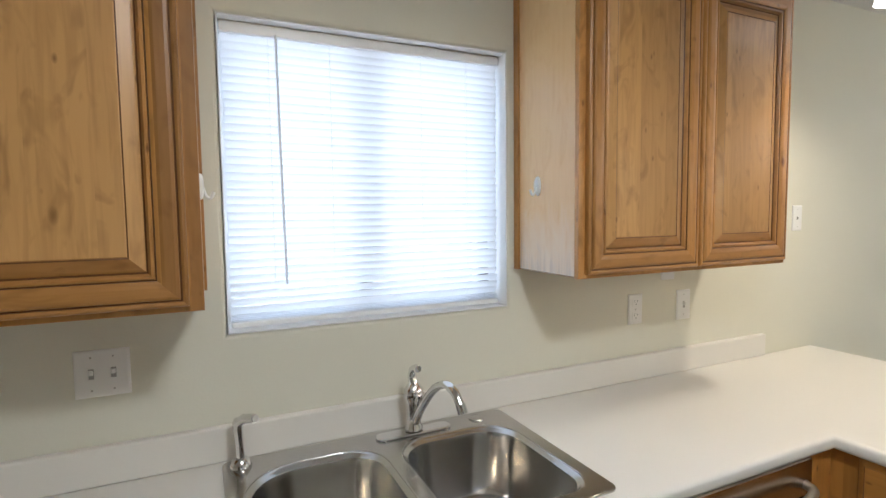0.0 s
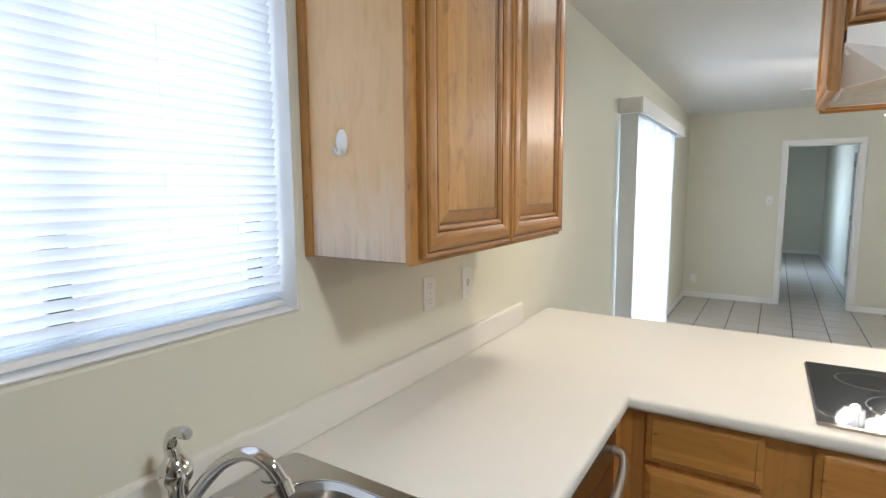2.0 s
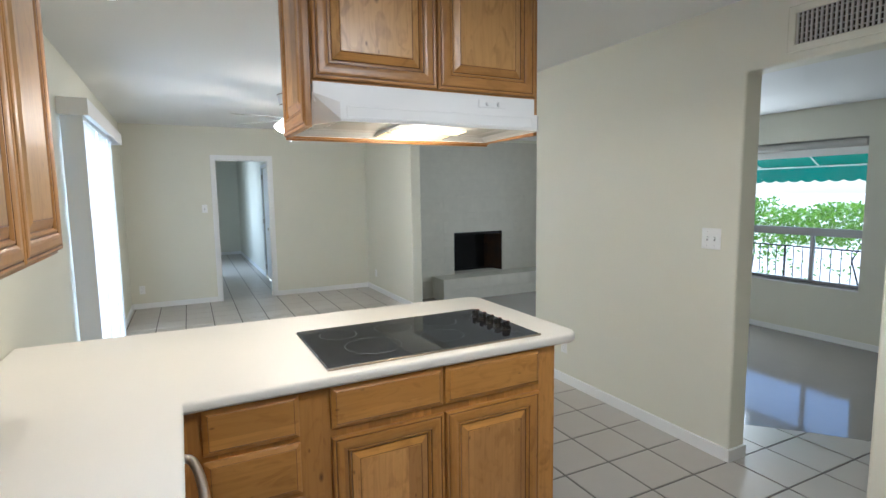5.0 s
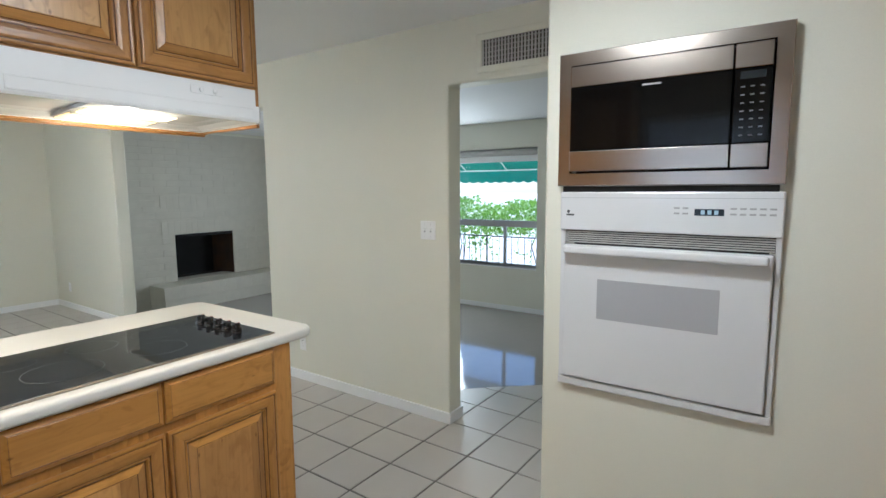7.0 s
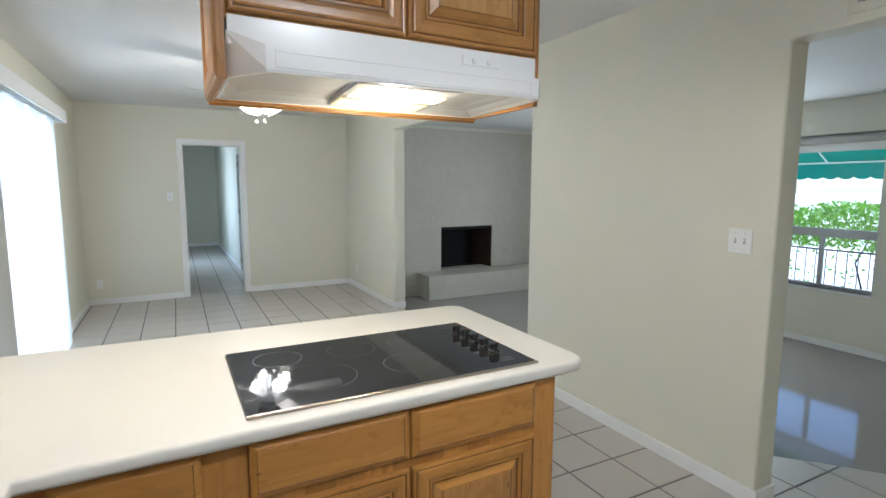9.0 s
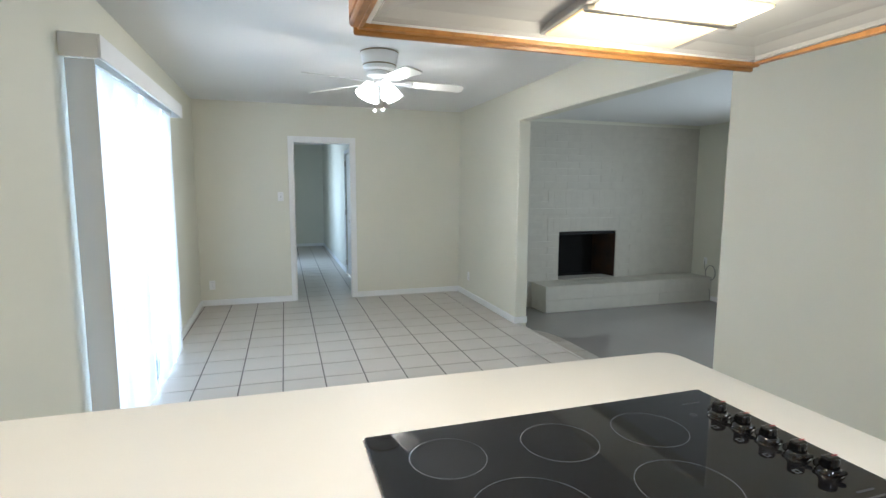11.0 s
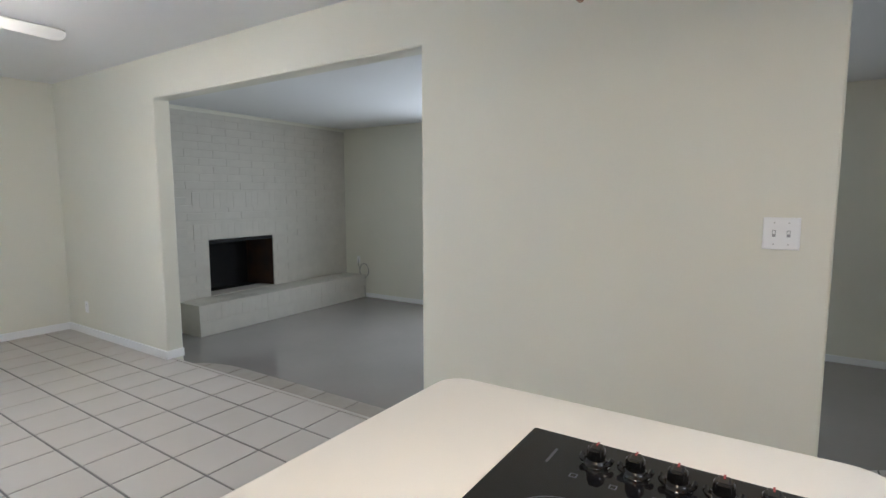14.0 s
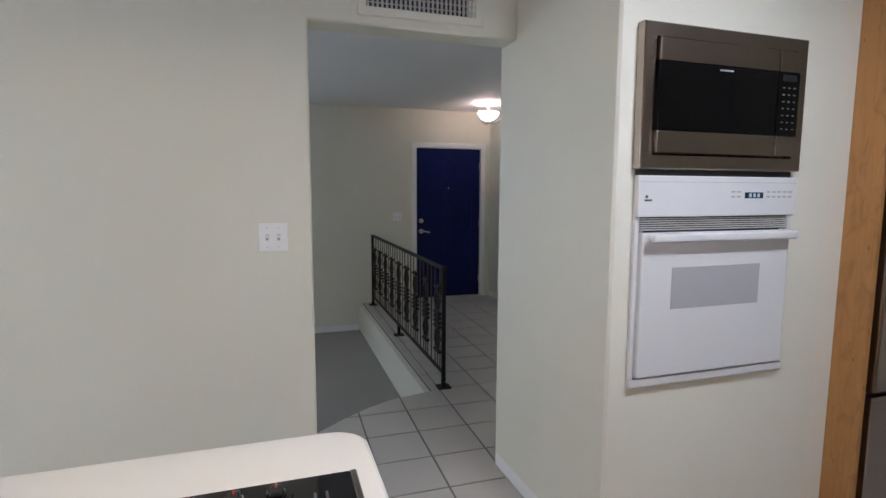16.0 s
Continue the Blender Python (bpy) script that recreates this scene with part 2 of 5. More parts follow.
GLAZE = material("dark_glaze", (0.14, 0.058, 0.018), 0.4, stain=0.5, stain_scale=14)


def see_through(name, colour, rough, share, uneven=0.0):
    """Thin white sheet that lets light through: a share of it passes, the rest is scattered back."""
    mat = bpy.data.materials.new(name)
    mat.use_nodes = True
    nodes, links = mat.node_tree.nodes, mat.node_tree.links
    a, b, m = nodes["Principled BSDF"], nodes.new("ShaderNodeBsdfTranslucent"), nodes.new("ShaderNodeMixShader")
    where, n, r = nodes.new("ShaderNodeTexCoord"), nodes.new("ShaderNodeTexNoise"), nodes.new("ShaderNodeMapRange")
    n.inputs["Scale"].default_value = 7
    links.new(where.outputs["Object"], n.inputs["Vector"])
    links.new(n.outputs["Fac"], r.inputs[0])
    r.inputs[3].default_value, r.inputs[4].default_value = share - 0.04, share + 0.04
    a.inputs["Base Color"].default_value, a.inputs["Roughness"].default_value = (*colour, 1), rough
    if uneven:
        piece, add = nodes.new("ShaderNodeObjectInfo"), nodes.new("ShaderNodeMath")
        add.operation = "MULTIPLY_ADD"
        links.new(piece.outputs["Random"], add.inputs[0])
        add.inputs[1].default_value = uneven
        links.new(r.outputs[0], add.inputs[2])
        r = add
    b.inputs["Color"].default_value = (*colour, 1)
    links.new(r.outputs[0], m.inputs[0])
    links.new(a.outputs[0], m.inputs[1]), links.new(b.outputs[0], m.inputs[2])
    links.new(m.outputs[0], nodes["Material Output"].inputs[0])
    return mat


SLAT = see_through("white_blind_slat", (0.86, 0.87, 0.88), 0.45, 0.30)
AWNING = see_through("green_canvas", (0.03, 0.30, 0.235), 0.8, 0.5)
LEAF = see_through("hedge_leaf", (0.19, 0.36, 0.03), 0.5, 0.4)
VANE = see_through("white_fabric_vane", (0.86, 0.885, 0.90), 0.6, 0.10, 0.24)


def glass(name):
    mat = bpy.data.materials.new(name)
    mat.use_nodes = True
    nodes, links = mat.node_tree.nodes, mat.node_tree.links
    t, g, m, f = (nodes.new("ShaderNode" + k) for k in ("BsdfTransparent", "BsdfGlossy", "MixShader", "Fresnel"))
    g.inputs["Roughness"].default_value = 0.02
    links.new(f.outputs[0], m.inputs[0]), links.new(t.outputs[0], m.inputs[1]), links.new(g.outputs[0], m.inputs[2])
    links.new(m.outputs[0], nodes["Material Output"].inputs[0])
    return mat


GLASS = glass("window_glass")

# ---- building blocks ----
AT = {}


def thing(name, base, label, category, group="", kind=""):
    """An empty at the thing's base, which its parts hang from. All parts are modelled in the world's metres."""
    ob = new(name)
    ob.empty_display_size = 0.1
    ob.location = base
    AT[ob.name] = Matrix.Translation(base)
    return tagged(ob, label, category, group, kind)


def mesh_of(name, bm, mats):
    data = bpy.data.meshes.new(name)
    bmesh.ops.recalc_face_normals(bm, faces=bm.faces)
    bm.to_mesh(data)
    bm.free()
    for m in mats if isinstance(mats, (list, tuple)) else [mats]:
        data.materials.append(m)
    return data


def part(name, bm, mats, parent, label="", smooth=False):
    ob = new(name, mesh_of(name, bm, mats))
    if smooth:
        for p in ob.data.polygons:
            p.use_smooth = True
        ob.data.set_sharp_from_angle(angle=radians(40))
    if parent is not None:
        ob.parent = parent
        ob.matrix_parent_inverse = AT.get(parent.name, Matrix()).inverted()
    return tagged(ob, label)


def solid(name, bm, mats, label="", category="", kind="", smooth=False, group=""):
    return tagged(part(name, bm, mats, None, smooth=smooth), label, category, group, kind)


def box(x0, x1, y0, y1, z0, z1, bevel=0.0, seg=2, bm=None):
    out = bm or bmesh.new()
    made = bmesh.ops.create_cube(out, size=1.0, matrix=Matrix.LocRotScale(((x0 + x1) / 2, (y0 + y1) / 2, (z0 + z1) / 2), None, (abs(x1 - x0), abs(y1 - y0), abs(z1 - z0))))
    if bevel:
        edges = list({e for v in made["verts"] for e in v.link_edges})
        bmesh.ops.bevel(out, geom=edges, offset=bevel, segments=seg, affect="EDGES", profile=0.5)
    return out


def lathe(profile, m=None, steps=28, bm=None):
    """Rounds of (radius, height) about the z axis, moved by m."""
    out = bm or bmesh.new()
    m = m or Matrix()
    rings = []
    for r, h in profile:
        rings.append([out.verts.new(m @ Vector((r * math.cos(a), r * math.sin(a), h))) for a in (2 * math.pi * k / steps for k in range(steps))])
    for a, b in zip(rings, rings[1:]):
        for k in range(steps):
            out.faces.new((a[k], a[(k + 1) % steps], b[(k + 1) % steps], b[k]))
    for ring in (rings[0], rings[-1]):
        out.faces.new(ring)
    return out


def tube(points, radius, steps=12, bm=None, closed=False):
    """A round bar through the points; radius is a number or one for each point."""
    out = bm or bmesh.new()
    pts = [Vector(p) for p in points]
    rad = radius if isinstance(radius, (list, tuple)) else [radius] * len(pts)
    rings, up = [], Vector((0.31, 0.17, 0.93))
    for k, p in enumerate(pts):
        a, b = pts[k - 1] if k or closed else p, pts[(k + 1) % len(pts)] if k + 1 < len(pts) or closed else p
        d = (b - a).normalized()
        u = d.cross(up).normalized()
        if u.length < 0.5:
            u = d.orthogonal().normalized()
        v = d.cross(u)
        rings.append([out.verts.new(p + rad[k] * (math.cos(t) * u + math.sin(t) * v)) for t in (2 * math.pi * j / steps for j in range(steps))])
    for a, b in zip(rings, rings[1:] + ([rings[0]] if closed else [])):
        for j in range(steps):
            out.faces.new((a[j], a[(j + 1) % steps], b[(j + 1) % steps], b[j]))
    if not closed:
        out.faces.new(rings[0]), out.faces.new(rings[-1])
    return out


def arc(points, n=8):
    """A smooth line (Catmull-Rom) through a few points."""
    p = [Vector(q) for q in points]
    p = [2 * p[0] - p[1], *p, 2 * p[-1] - p[-2]]
    out = []
    for k in range(1, len(p) - 2):
        for j in range(n):
            t = j / n
            out.append(0.5 * (2 * p[k] + (p[k + 1] - p[k - 1]) * t + (2 * p[k - 1] - 5 * p[k] + 4 * p[k + 1] - p[k + 2]) * t * t + (3 * p[k] - p[k - 1] - 3 * p[k + 1] + p[k + 2]) * t ** 3))
    return out + [p[-2]]


def rounded(x0, x1, y0, y1, r, n=6):
    """The corners of a rectangle with rounded corners; r is a number or four, from the corner at x1, y1 on, anticlockwise."""
    rr = r if isinstance(r, (list, tuple)) else [r] * 4
    out = []
    for (cx, cy, a0), q in zip(((x1, y1, 0), (x0, y1, 90), (x0, y0, 180), (x1, y0, 270)), rr):
        sx, sy = (1 if cx == x1 else -1), (1 if cy == y1 else -1)
        for k in range(n + 1):
            a = radians(a0 + 90 * k / n)
            out.append((cx - sx * q + q * math.cos(a), cy - sy * q + q * math.sin(a)))
    return out


def prism(poly, z0, z1, m=None, bm=None):
    out = bm or bmesh.new()
    m = m or Matrix()
    lo, hi = ([out.verts.new(m @ Vector((x, y, z))) for x, y in poly] for z in (z0, z1))
    out.faces.new(lo), out.faces.new(hi)
    for k in range(len(poly)):
        j = (k + 1) % len(poly)
        out.faces.new((lo[k], lo[j], hi[j], hi[k]))
    return out


def loft(rings, bm=None, caps=(True, True)):
    out = bm or bmesh.new()
    made = [[out.verts.new(p) for p in ring] for ring in rings]
    n = len(made[0])
    for a, b in zip(made, made[1:]):
        for k in range(n):
            out.faces.new((a[k], a[(k + 1) % n], b[(k + 1) % n], b[k]))
    if caps[0]:
        out.faces.new(made[0])
    if caps[1]:
        out.faces.new(made[-1])
    return out


def slab(outer, holes, z0, z1, bevel):
    """A flat plate with holes and rounded edges, as a bmesh."""
    c = bpy.data.curves.new("slab", "CURVE")
    c.dimensions, c.fill_mode, c.bevel_resolution = "2D", "BOTH", 2
    c.extrude, c.bevel_depth, c.offset = (z1 - z0) / 2 - bevel, bevel, -bevel
    for pts in (outer, *holes):
        s = c.splines.new("POLY")
        s.points.add(len(pts) - 1)
        s.use_cyclic_u = True
        for q, (x, y) in zip(s.points, pts):
            q.co = (x, y, 0, 1)
    ob = bpy.data.objects.new("slab", c)
    scene.collection.objects.link(ob)
    me = bpy.data.meshes.new_from_object(ob.evaluated_get(bpy.context.evaluated_depsgraph_get()))
    out = bmesh.new()
    out.from_mesh(me)
    bmesh.ops.translate(out, verts=out.verts, vec=(0, 0, (z0 + z1) / 2))
    bmesh.ops.remove_doubles(out, verts=out.verts, dist=1e-5)
    bpy.data.objects.remove(ob), bpy.data.curves.remove(c), bpy.data.meshes.remove(me)
    return out


def wall_mesh(p0, p1, thick, z0, z1, openings=(), soft=0.012):
    """A wall whose face runs from p0 to p1 (x, y); its thickness lies to the left of that way. openings: (u0, u1, z0, z1) along it."""
    a, b = Vector((*p0, 0)), Vector((*p1, 0))
    along = (b - a).normalized()
    left = Vector((-along.y, along.x, 0))
    us = sorted({0.0, (b - a).length, *(u for o in openings for u in o[:2])})
    zs = sorted({z0, z1, *(z for o in openings for z in o[2:])})
    bm, made = bmesh.new(), {}

    def vert(i, j):
        if (i, j) not in made:
            made[i, j] = bm.verts.new(a + along * us[i] + Vector((0, 0, zs[j])))
        return made[i, j]

    for i in range(len(us) - 1):
        for j in range(len(zs) - 1):
            u, z = (us[i] + us[i + 1]) / 2, (zs[j] + zs[j + 1]) / 2
            if not any(o[0] < u < o[1] and o[2] < z < o[3] for o in openings):
                bm.faces.new((vert(i, j), vert(i + 1, j), vert(i + 1, j + 1), vert(i, j + 1)))
    made_faces = bmesh.ops.extrude_face_region(bm, geom=list(bm.faces))
    bmesh.ops.translate(bm, verts=[g for g in made_faces["geom"] if isinstance(g, bmesh.types.BMVert)], vec=left * thick)
    bmesh.ops.recalc_face_normals(bm, faces=bm.faces)
    bmesh.ops.dissolve_limit(bm, angle_limit=0.01, verts=bm.verts, edges=bm.edges)
    if soft:
        def inner(e):
            mid = (e.verts[0].co + e.verts[1].co) / 2 - a
            u, z = mid.dot(along), mid.z
            return any(o[0] - 1e-4 <= u <= o[1] + 1e-4 and o[2] - 1e-4 <= z <= o[3] + 1e-4 for o in openings) and e.calc_length() > thick + 0.01
        edges = [e for e in bm.edges if inner(e)]
        if edges:
            bmesh.ops.bevel(bm, geom=edges, offset=soft, segments=3, affect="EDGES", profile=0.5)
    return bm


def facing(side, at):
    """Maps (u, z, depth) to the world for a front that looks along side, at the given coordinate."""
    return {"-x": lambda u, z, d: Vector((at - d, u, z)), "+x": lambda u, z, d: Vector((at + d, u, z)),
            "-y": lambda u, z, d: Vector((u, at - d, z)), "+y": lambda u, z, d: Vector((u, at + d, z))}[side]


def rings_front(put, u0, u1, z0, z1, rings, bm=None, last=True):
    """Nested rectangles (inset, depth, slot) from the back edge to the middle. Slot 0 upright, 1 along, 2 glaze; corners are mitred."""
    out = bm or bmesh.new()
    made = []
    for inset, depth, _ in rings:
        made.append([out.verts.new(put(u, z, depth)) for u, z in ((u0 + inset, z0 + inset), (u1 - inset, z0 + inset), (u1 - inset, z1 - inset), (u0 + inset, z1 - inset))])
    for a, b, (_, _, slot) in zip(made, made[1:], rings[1:]):
        for k in range(4):
            f = out.faces.new((a[k], a[(k + 1) % 4], b[(k + 1) % 4], b[k]))
            f.material_index = 2 if slot == 2 else (1 if k in (0, 2) else 0)
    if last:
        out.faces.new(made[-1])
    return out


def raised_door(parent, side, at, u0, u1, z0, z1, woods, name="door"):
    """A raised-panel door: a mitred, moulded frame with dark glaze in its grooves, and the panel as a piece in it."""
    put = facing(side, at)
    frame_ = rings_front(put, u0, u1, z0, z1, [(0, 0, 0), (0, .012, 0), (.002, .0155, 0), (.006, .0175, 0), (.011, .0165, 0), (.0125, .0145, 2), (.0145, .0145, 2),
                                                (.016, .018, 0), (.022, .020, 0), (.040, .020, 0), (.048, .0185, 0), (.0535, .0165, 0), (.0545, .0135, 2), (.0565, .0135, 2),
                                                (.058, .016, 0), (.063, .016, 0), (.066, .012, 0), (.068, .0085, 0), (.071, .006, 2)], last=False)
    ob = part(name, frame_, woods, parent)
    panel = rings_front(put, u0, u1, z0, z1, [(.0705, .0055, 0), (.0715, .0065, 2), (.076, .009, 0), (.098, .0165, 0), (.1005, .0155, 2), (.1025, .0165, 0)])
    part("panel", panel, [PANEL_OF.get(woods[0].name, woods[0]), *woods[1:]], ob)
    return ob


def drawer_front(parent, side, at, u0, u1, z0, z1, woods):
    put = facing(side, at)
    bm = rings_front(put, u0, u1, z0, z1, [(0, 0, 0), (0, .009, 0), (.003, .012, 1), (.017, .0195, 1), (.0185, .0185, 2), (.0200, .0195, 1)])
    for f in bm.faces:
        if f.material_index == 0:
            f.material_index = 1
    return part("drawer_front", bm, woods, parent)


CZ = 2.52  # ceiling
SUNK = -0.36  # floor of the living room


def py(x):
    """The kitchen's face of the long partition, which stands a hair out of square."""
    return -1.713 - (x - 1.69) * 0.008


# ---- structure ----
solid("wall_north", wall_mesh((8.21, 1.635), (-2.4, 1.635), -0.2, -0.05, CZ, [(8.21 - 0.966, 8.21 - 0.103, 1.248, 2.078), (8.21 - 6.15, 8.21 - 4.2, -0.05, 2.06)]), WALL,
      "beige painted wall with the kitchen window and sliding door", "wall", "structure")
solid("wall_partition", wall_mesh((0.765, py(0.765)), (8.09, py(8.09)), -0.14, -0.4, CZ, [(0.0, 0.937, -0.4, 2.146), (2.742, 5.435, -0.4, 2.185)]), WALL,
      "beige painted partition with a wide opening to the living room", "wall", "structure")
solid("wall_dining_end", wall_mesh((8.09, -1.99), (8.09, 1.635), -0.12, -0.05, CZ, [(1.99 - 0.245, 1.99 + 0.487, -0.05, 2.06)], soft=0.0), WALL,
      "beige painted end wall with a cased doorway", "wall", "structure")
OV = -0.965  # face of the oven wall
solid("wall_oven_side", prism([(0.735, OV), (0.745, OV - 0.01), (0.768, -1.865), (0.66, -1.865), (0.645, OV)], -0.02, CZ), WALL, "pale painted return wall beside the oven", "wall", "structure")
solid("wall_oven", wall_mesh((-0.39, OV), (0.645, OV), -0.1, -0.02, CZ, [(0.37, 1.01, 0.79, 1.47), (0.37, 1.01, 1.57, 1.97)], soft=0.0), WALL,
      "beige painted wall with a built-in oven and microwave", "wall", "structure")
solid("wall_kitchen_south", wall_mesh((-2.4, -1.74), (0.70, -1.74), -0.13, -0.02, CZ), WALL, "beige painted wall behind the refrigerator", "wall", "structure")
solid("wall_kitchen_west", wall_mesh((-2.4, 1.635), (-2.4, -1.87), -0.12, -0.02, CZ), WALL, "beige painted kitchen end wall", "wall", "structure")
FRONT = -6.1
solid("wall_front", wall_mesh((-1.1, FRONT), (8.5, FRONT), -0.2, SUNK - 0.05, CZ, [(0.255, 1.17, -0.006, 2.03), (4.16, 6.5, 0.32, 2.125)], soft=0.0), WALL,
      "beige painted front wall with the entry door and a window", "wall", "structure")
solid("wall_entry_west", wall_mesh((-0.98, -1.87), (-0.98, FRONT), -0.12, SUNK, CZ), WALL, "beige painted entry wall", "wall", "structure")
solid("wall_fireplace", wall_mesh((8.244, FRONT), (8.244, -1.99), -0.3, SUNK - 0.05, CZ, [(-FRONT - 4.53, -FRONT - 3.48, 0.045, 0.803)], soft=0.0), MORTAR,
      "painted block fireplace wall", "wall", "structure")
solid("wall_hall_north", wall_mesh((14.6, 0.72), (8.21, 0.72), -0.12, -0.05, CZ, [(14.6 - 12.0, 14.6 - 10.8, 0.3, 2.0)]), WALL, "beige painted hall wall", "wall", "structure")
solid("wall_hall_south", wall_mesh((8.21, -0.42), (14.6, -0.42), -0.12, -0.05, CZ, [(1.03, 1.83, -0.05, 2.03)], soft=0.0), WALL, "beige painted hall wall with a side door", "wall", "structure")
solid("wall_hall_end", wall_mesh((14.5, -0.6), (14.5, 0.9), -0.12, -0.05, CZ), WALL, "beige painted wall at the hall's end", "wall", "structure")
solid("ceiling", box(-2.6, 8.6, -6.35, 1.9, CZ, CZ + 0.15), CEIL, "white textured ceiling", "ceiling", "structure")
solid("ceiling_hall", box(8.6, 14.8, -0.7, 1.9, CZ, CZ + 0.15), CEIL, "white textured hall ceiling", "ceiling", "structure")
LANDING = [(0.80, -1.80), (0.80, -2.94), (1.11, -2.875), (1.30, -2.78), (1.46, -2.67), (1.75, -2.43), (2.2, -2.0), (2.2, -1.80)]
LEDGE = [(2.2, -1.80), (2.2, -1.955), (5.40, -1.958), (5.60, -1.945), (5.73, -1.915), (5.84, -1.87), (5.93, -1.80)]
floor = solid("floor", prism([(-2.4, 1.635), (-2.4, -1.80), (-0.98, -1.80), (-0.98, FRONT), (0.80, FRONT), *LANDING[1:-1], *LEDGE[1:], (8.21, -1.80), (8.21, -0.42), (14.6, -0.42), (14.6, 0.72), (8.21, 0.72), (8.21, 1.635)],
                              SUNK - 0.04, -0.006), GROUT, "beige ceramic tile floor with dark grout", "floor", "structure")
solid("floor_living", box(0.6, 8.55, FRONT - 0.05, -1.75, SUNK - 0.12, SUNK), CONCRETE, "bare grey glossy painted concrete floor", "floor", "structure")
solid("riser_entry", box(0.802, 0.85, FRONT, -2.95, SUNK, -0.02, 0.004), WALL, "pale painted riser of the raised entry", "step", "structure")
solid("threshold_strip", box(3.5, 6.2, -1.801, -1.773, -0.006, 0.004, 0.002), TILE, "thin pale threshold strip between tile fields", "threshold", "structure")


def baseboard(p0, p1, z=0.0, high=0.072):
    bm = wall_mesh(p0, p1, 0.015, z, z + high, soft=0.0)
    solid("baseboard", bm, TRIM, "white painted baseboard along the wall", "baseboard", "structure")


baseboard((1.702, py(1.69)), (3.507, py(3.507)))
baseboard((6.20, py(6.20)), (8.077, py(8.077)))
baseboard((8.09, -1.80), (8.09, -0.31))
baseboard((8.09, 0.552), (8.09, 1.635))
baseboard((8.077, 1.635), (6.3, 1.635))
baseboard((4.1, 1.635), (2.7, 1.635))
baseboard((0.768, -1.86), (0.746, OV))
baseboard((0.745, OV), (-0.37, OV))
baseboard((0.86, FRONT), (7.78, FRONT), SUNK)
baseboard((-0.98, -1.9), (-0.98, FRONT + 0.02))
baseboard((8.21, -0.42), (9.17, -0.42)), baseboard((10.11, -0.42), (14.5, -0.42))
baseboard((14.5, -0.4), (14.5, 0.72))
solid("baseboard", box(6.186, 6.1995, py(6.18) - 0.14, py(6.18) + 0.015, 0.001, 0.072), TRIM, "white painted baseboard on the opening's jamb", "baseboard", "structure")
solid("baseboard", box(1.687, 1.7015, py(1.69) - 0.14, py(1.69) + 0.015, 0.001, 0.072), TRIM, "white painted baseboard on the opening's jamb", "baseboard", "structure")


def casing(name, x, y0, y1, top, side, wide=0.062, thick=0.016):
    """White door casing on a wall at x, round an opening y0 to y1."""
    d = thing(name, (x, (y0 + y1) / 2, 0), "white painted door casing", "door frame", kind="structure")
    a, b = (x - thick, x) if side < 0 else (x, x + thick)
    for u, v in ((y0 - wide, y0), (y1, y1 + wide)):
        part("jamb_casing", box(a, b, u, v, 0, top, 0.004), TRIM, d)
    part("head_casing", box(a, b, y0 - wide, y1 + wide, top, top + wide, 0.004), TRIM, d)
    part("jamb_lining", box(x + 0.001, x + 0.119, y0, y0 + 0.014, 0, top - 0.014), TRIM, d)
    part("jamb_lining", box(x + 0.001, x + 0.119, y1 - 0.014, y1, 0, top - 0.014), TRIM, d)
    part("head_lining", box(x + 0.001, x + 0.119, y0, y1, top - 0.014, top), TRIM, d)


casing("door_1", 8.09, -0.245, 0.487, 2.06, -1)

# side door in the hall
d = thing("door_2", (9.64, -0.45, 0), "white painted side door in the hall, closed", "door", kind="structure")
part("leaf", box(9.25, 10.03, -0.47, -0.435, 0.01, 2.02, 0.003), TRIM, d)
for x0, x1, z0, z1 in ((9.18, 9.24, 0, 2.03), (10.04, 10.10, 0, 2.03), (9.18, 10.10, 2.03, 2.09)):
    part("casing", box(x0, x1, -0.42, -0.404, z0, z1, 0.004), TRIM, d)
for z in (0.2, 1.06, 1.87):
    part("hinge", box(10.0, 10.04, -0.432, -0.398, z - 0.045, z + 0.045, 0.004), NICKEL, d, "satin metal hinge")
part("knob", lathe([(0.012, 0), (0.012, 0.03), (0.026, 0.04), (0.028, 0.055), (0.018, 0.066)], Matrix.Translation((9.31, -0.435, 0.95)) @ pose(0, 0, 0, -90)), NICKEL, d, "satin metal knob", True)

# ---- kitchen window with blinds ----
w = thing("window_1", (0.525, 1.75, 1.248), "white-framed kitchen window behind closed blinds", "window", kind="structure")
X0, X1, Z0, Z1 = 0.103, 0.966, 1.248, 2.078
for a in ((X0, X0 + .035, Z0, Z1), (X1 - .035, X1, Z0, Z1), (X0 + .035, X1 - .035, Z0, Z0 + .035), (X0 + .035, X1 - .035, Z1 - .035, Z1)):
    part("window_frame", box(a[0], a[1], 1.775, 1.815, a[2], a[3], 0.003), TRIM, w)
for a in ((0.500, 0.540), (0.930, 0.961)):
    part("sash_stile", box(a[0], a[1], 1.752, 1.774, Z0 + .036, Z1 - .036, 0.002), DARKALU, w, "dark aluminium sash stile")
for a in ((X0 + .035, .524), (.526, X1 - .035)):
    part("pane", box(a[0], a[1], 1.79, 1.796, Z0 + .035, Z1 - .035), GLASS, w).visible_shadow = False
for a in ((X0 + .001, X0 + .004, Z0 + .001, Z1 - .001), (X1 - .004, X1 - .001, Z0 + .001, Z1 - .001), (X0 + .004, X1 - .004, Z0 + .001, Z0 + .004), (X0 + .004, X1 - .004, Z1 - .004, Z1 - .001)):
    part("reveal", box(a[0], a[1], 1.633, 1.774, a[2], a[3]), TRIM, w, "white painted reveal")
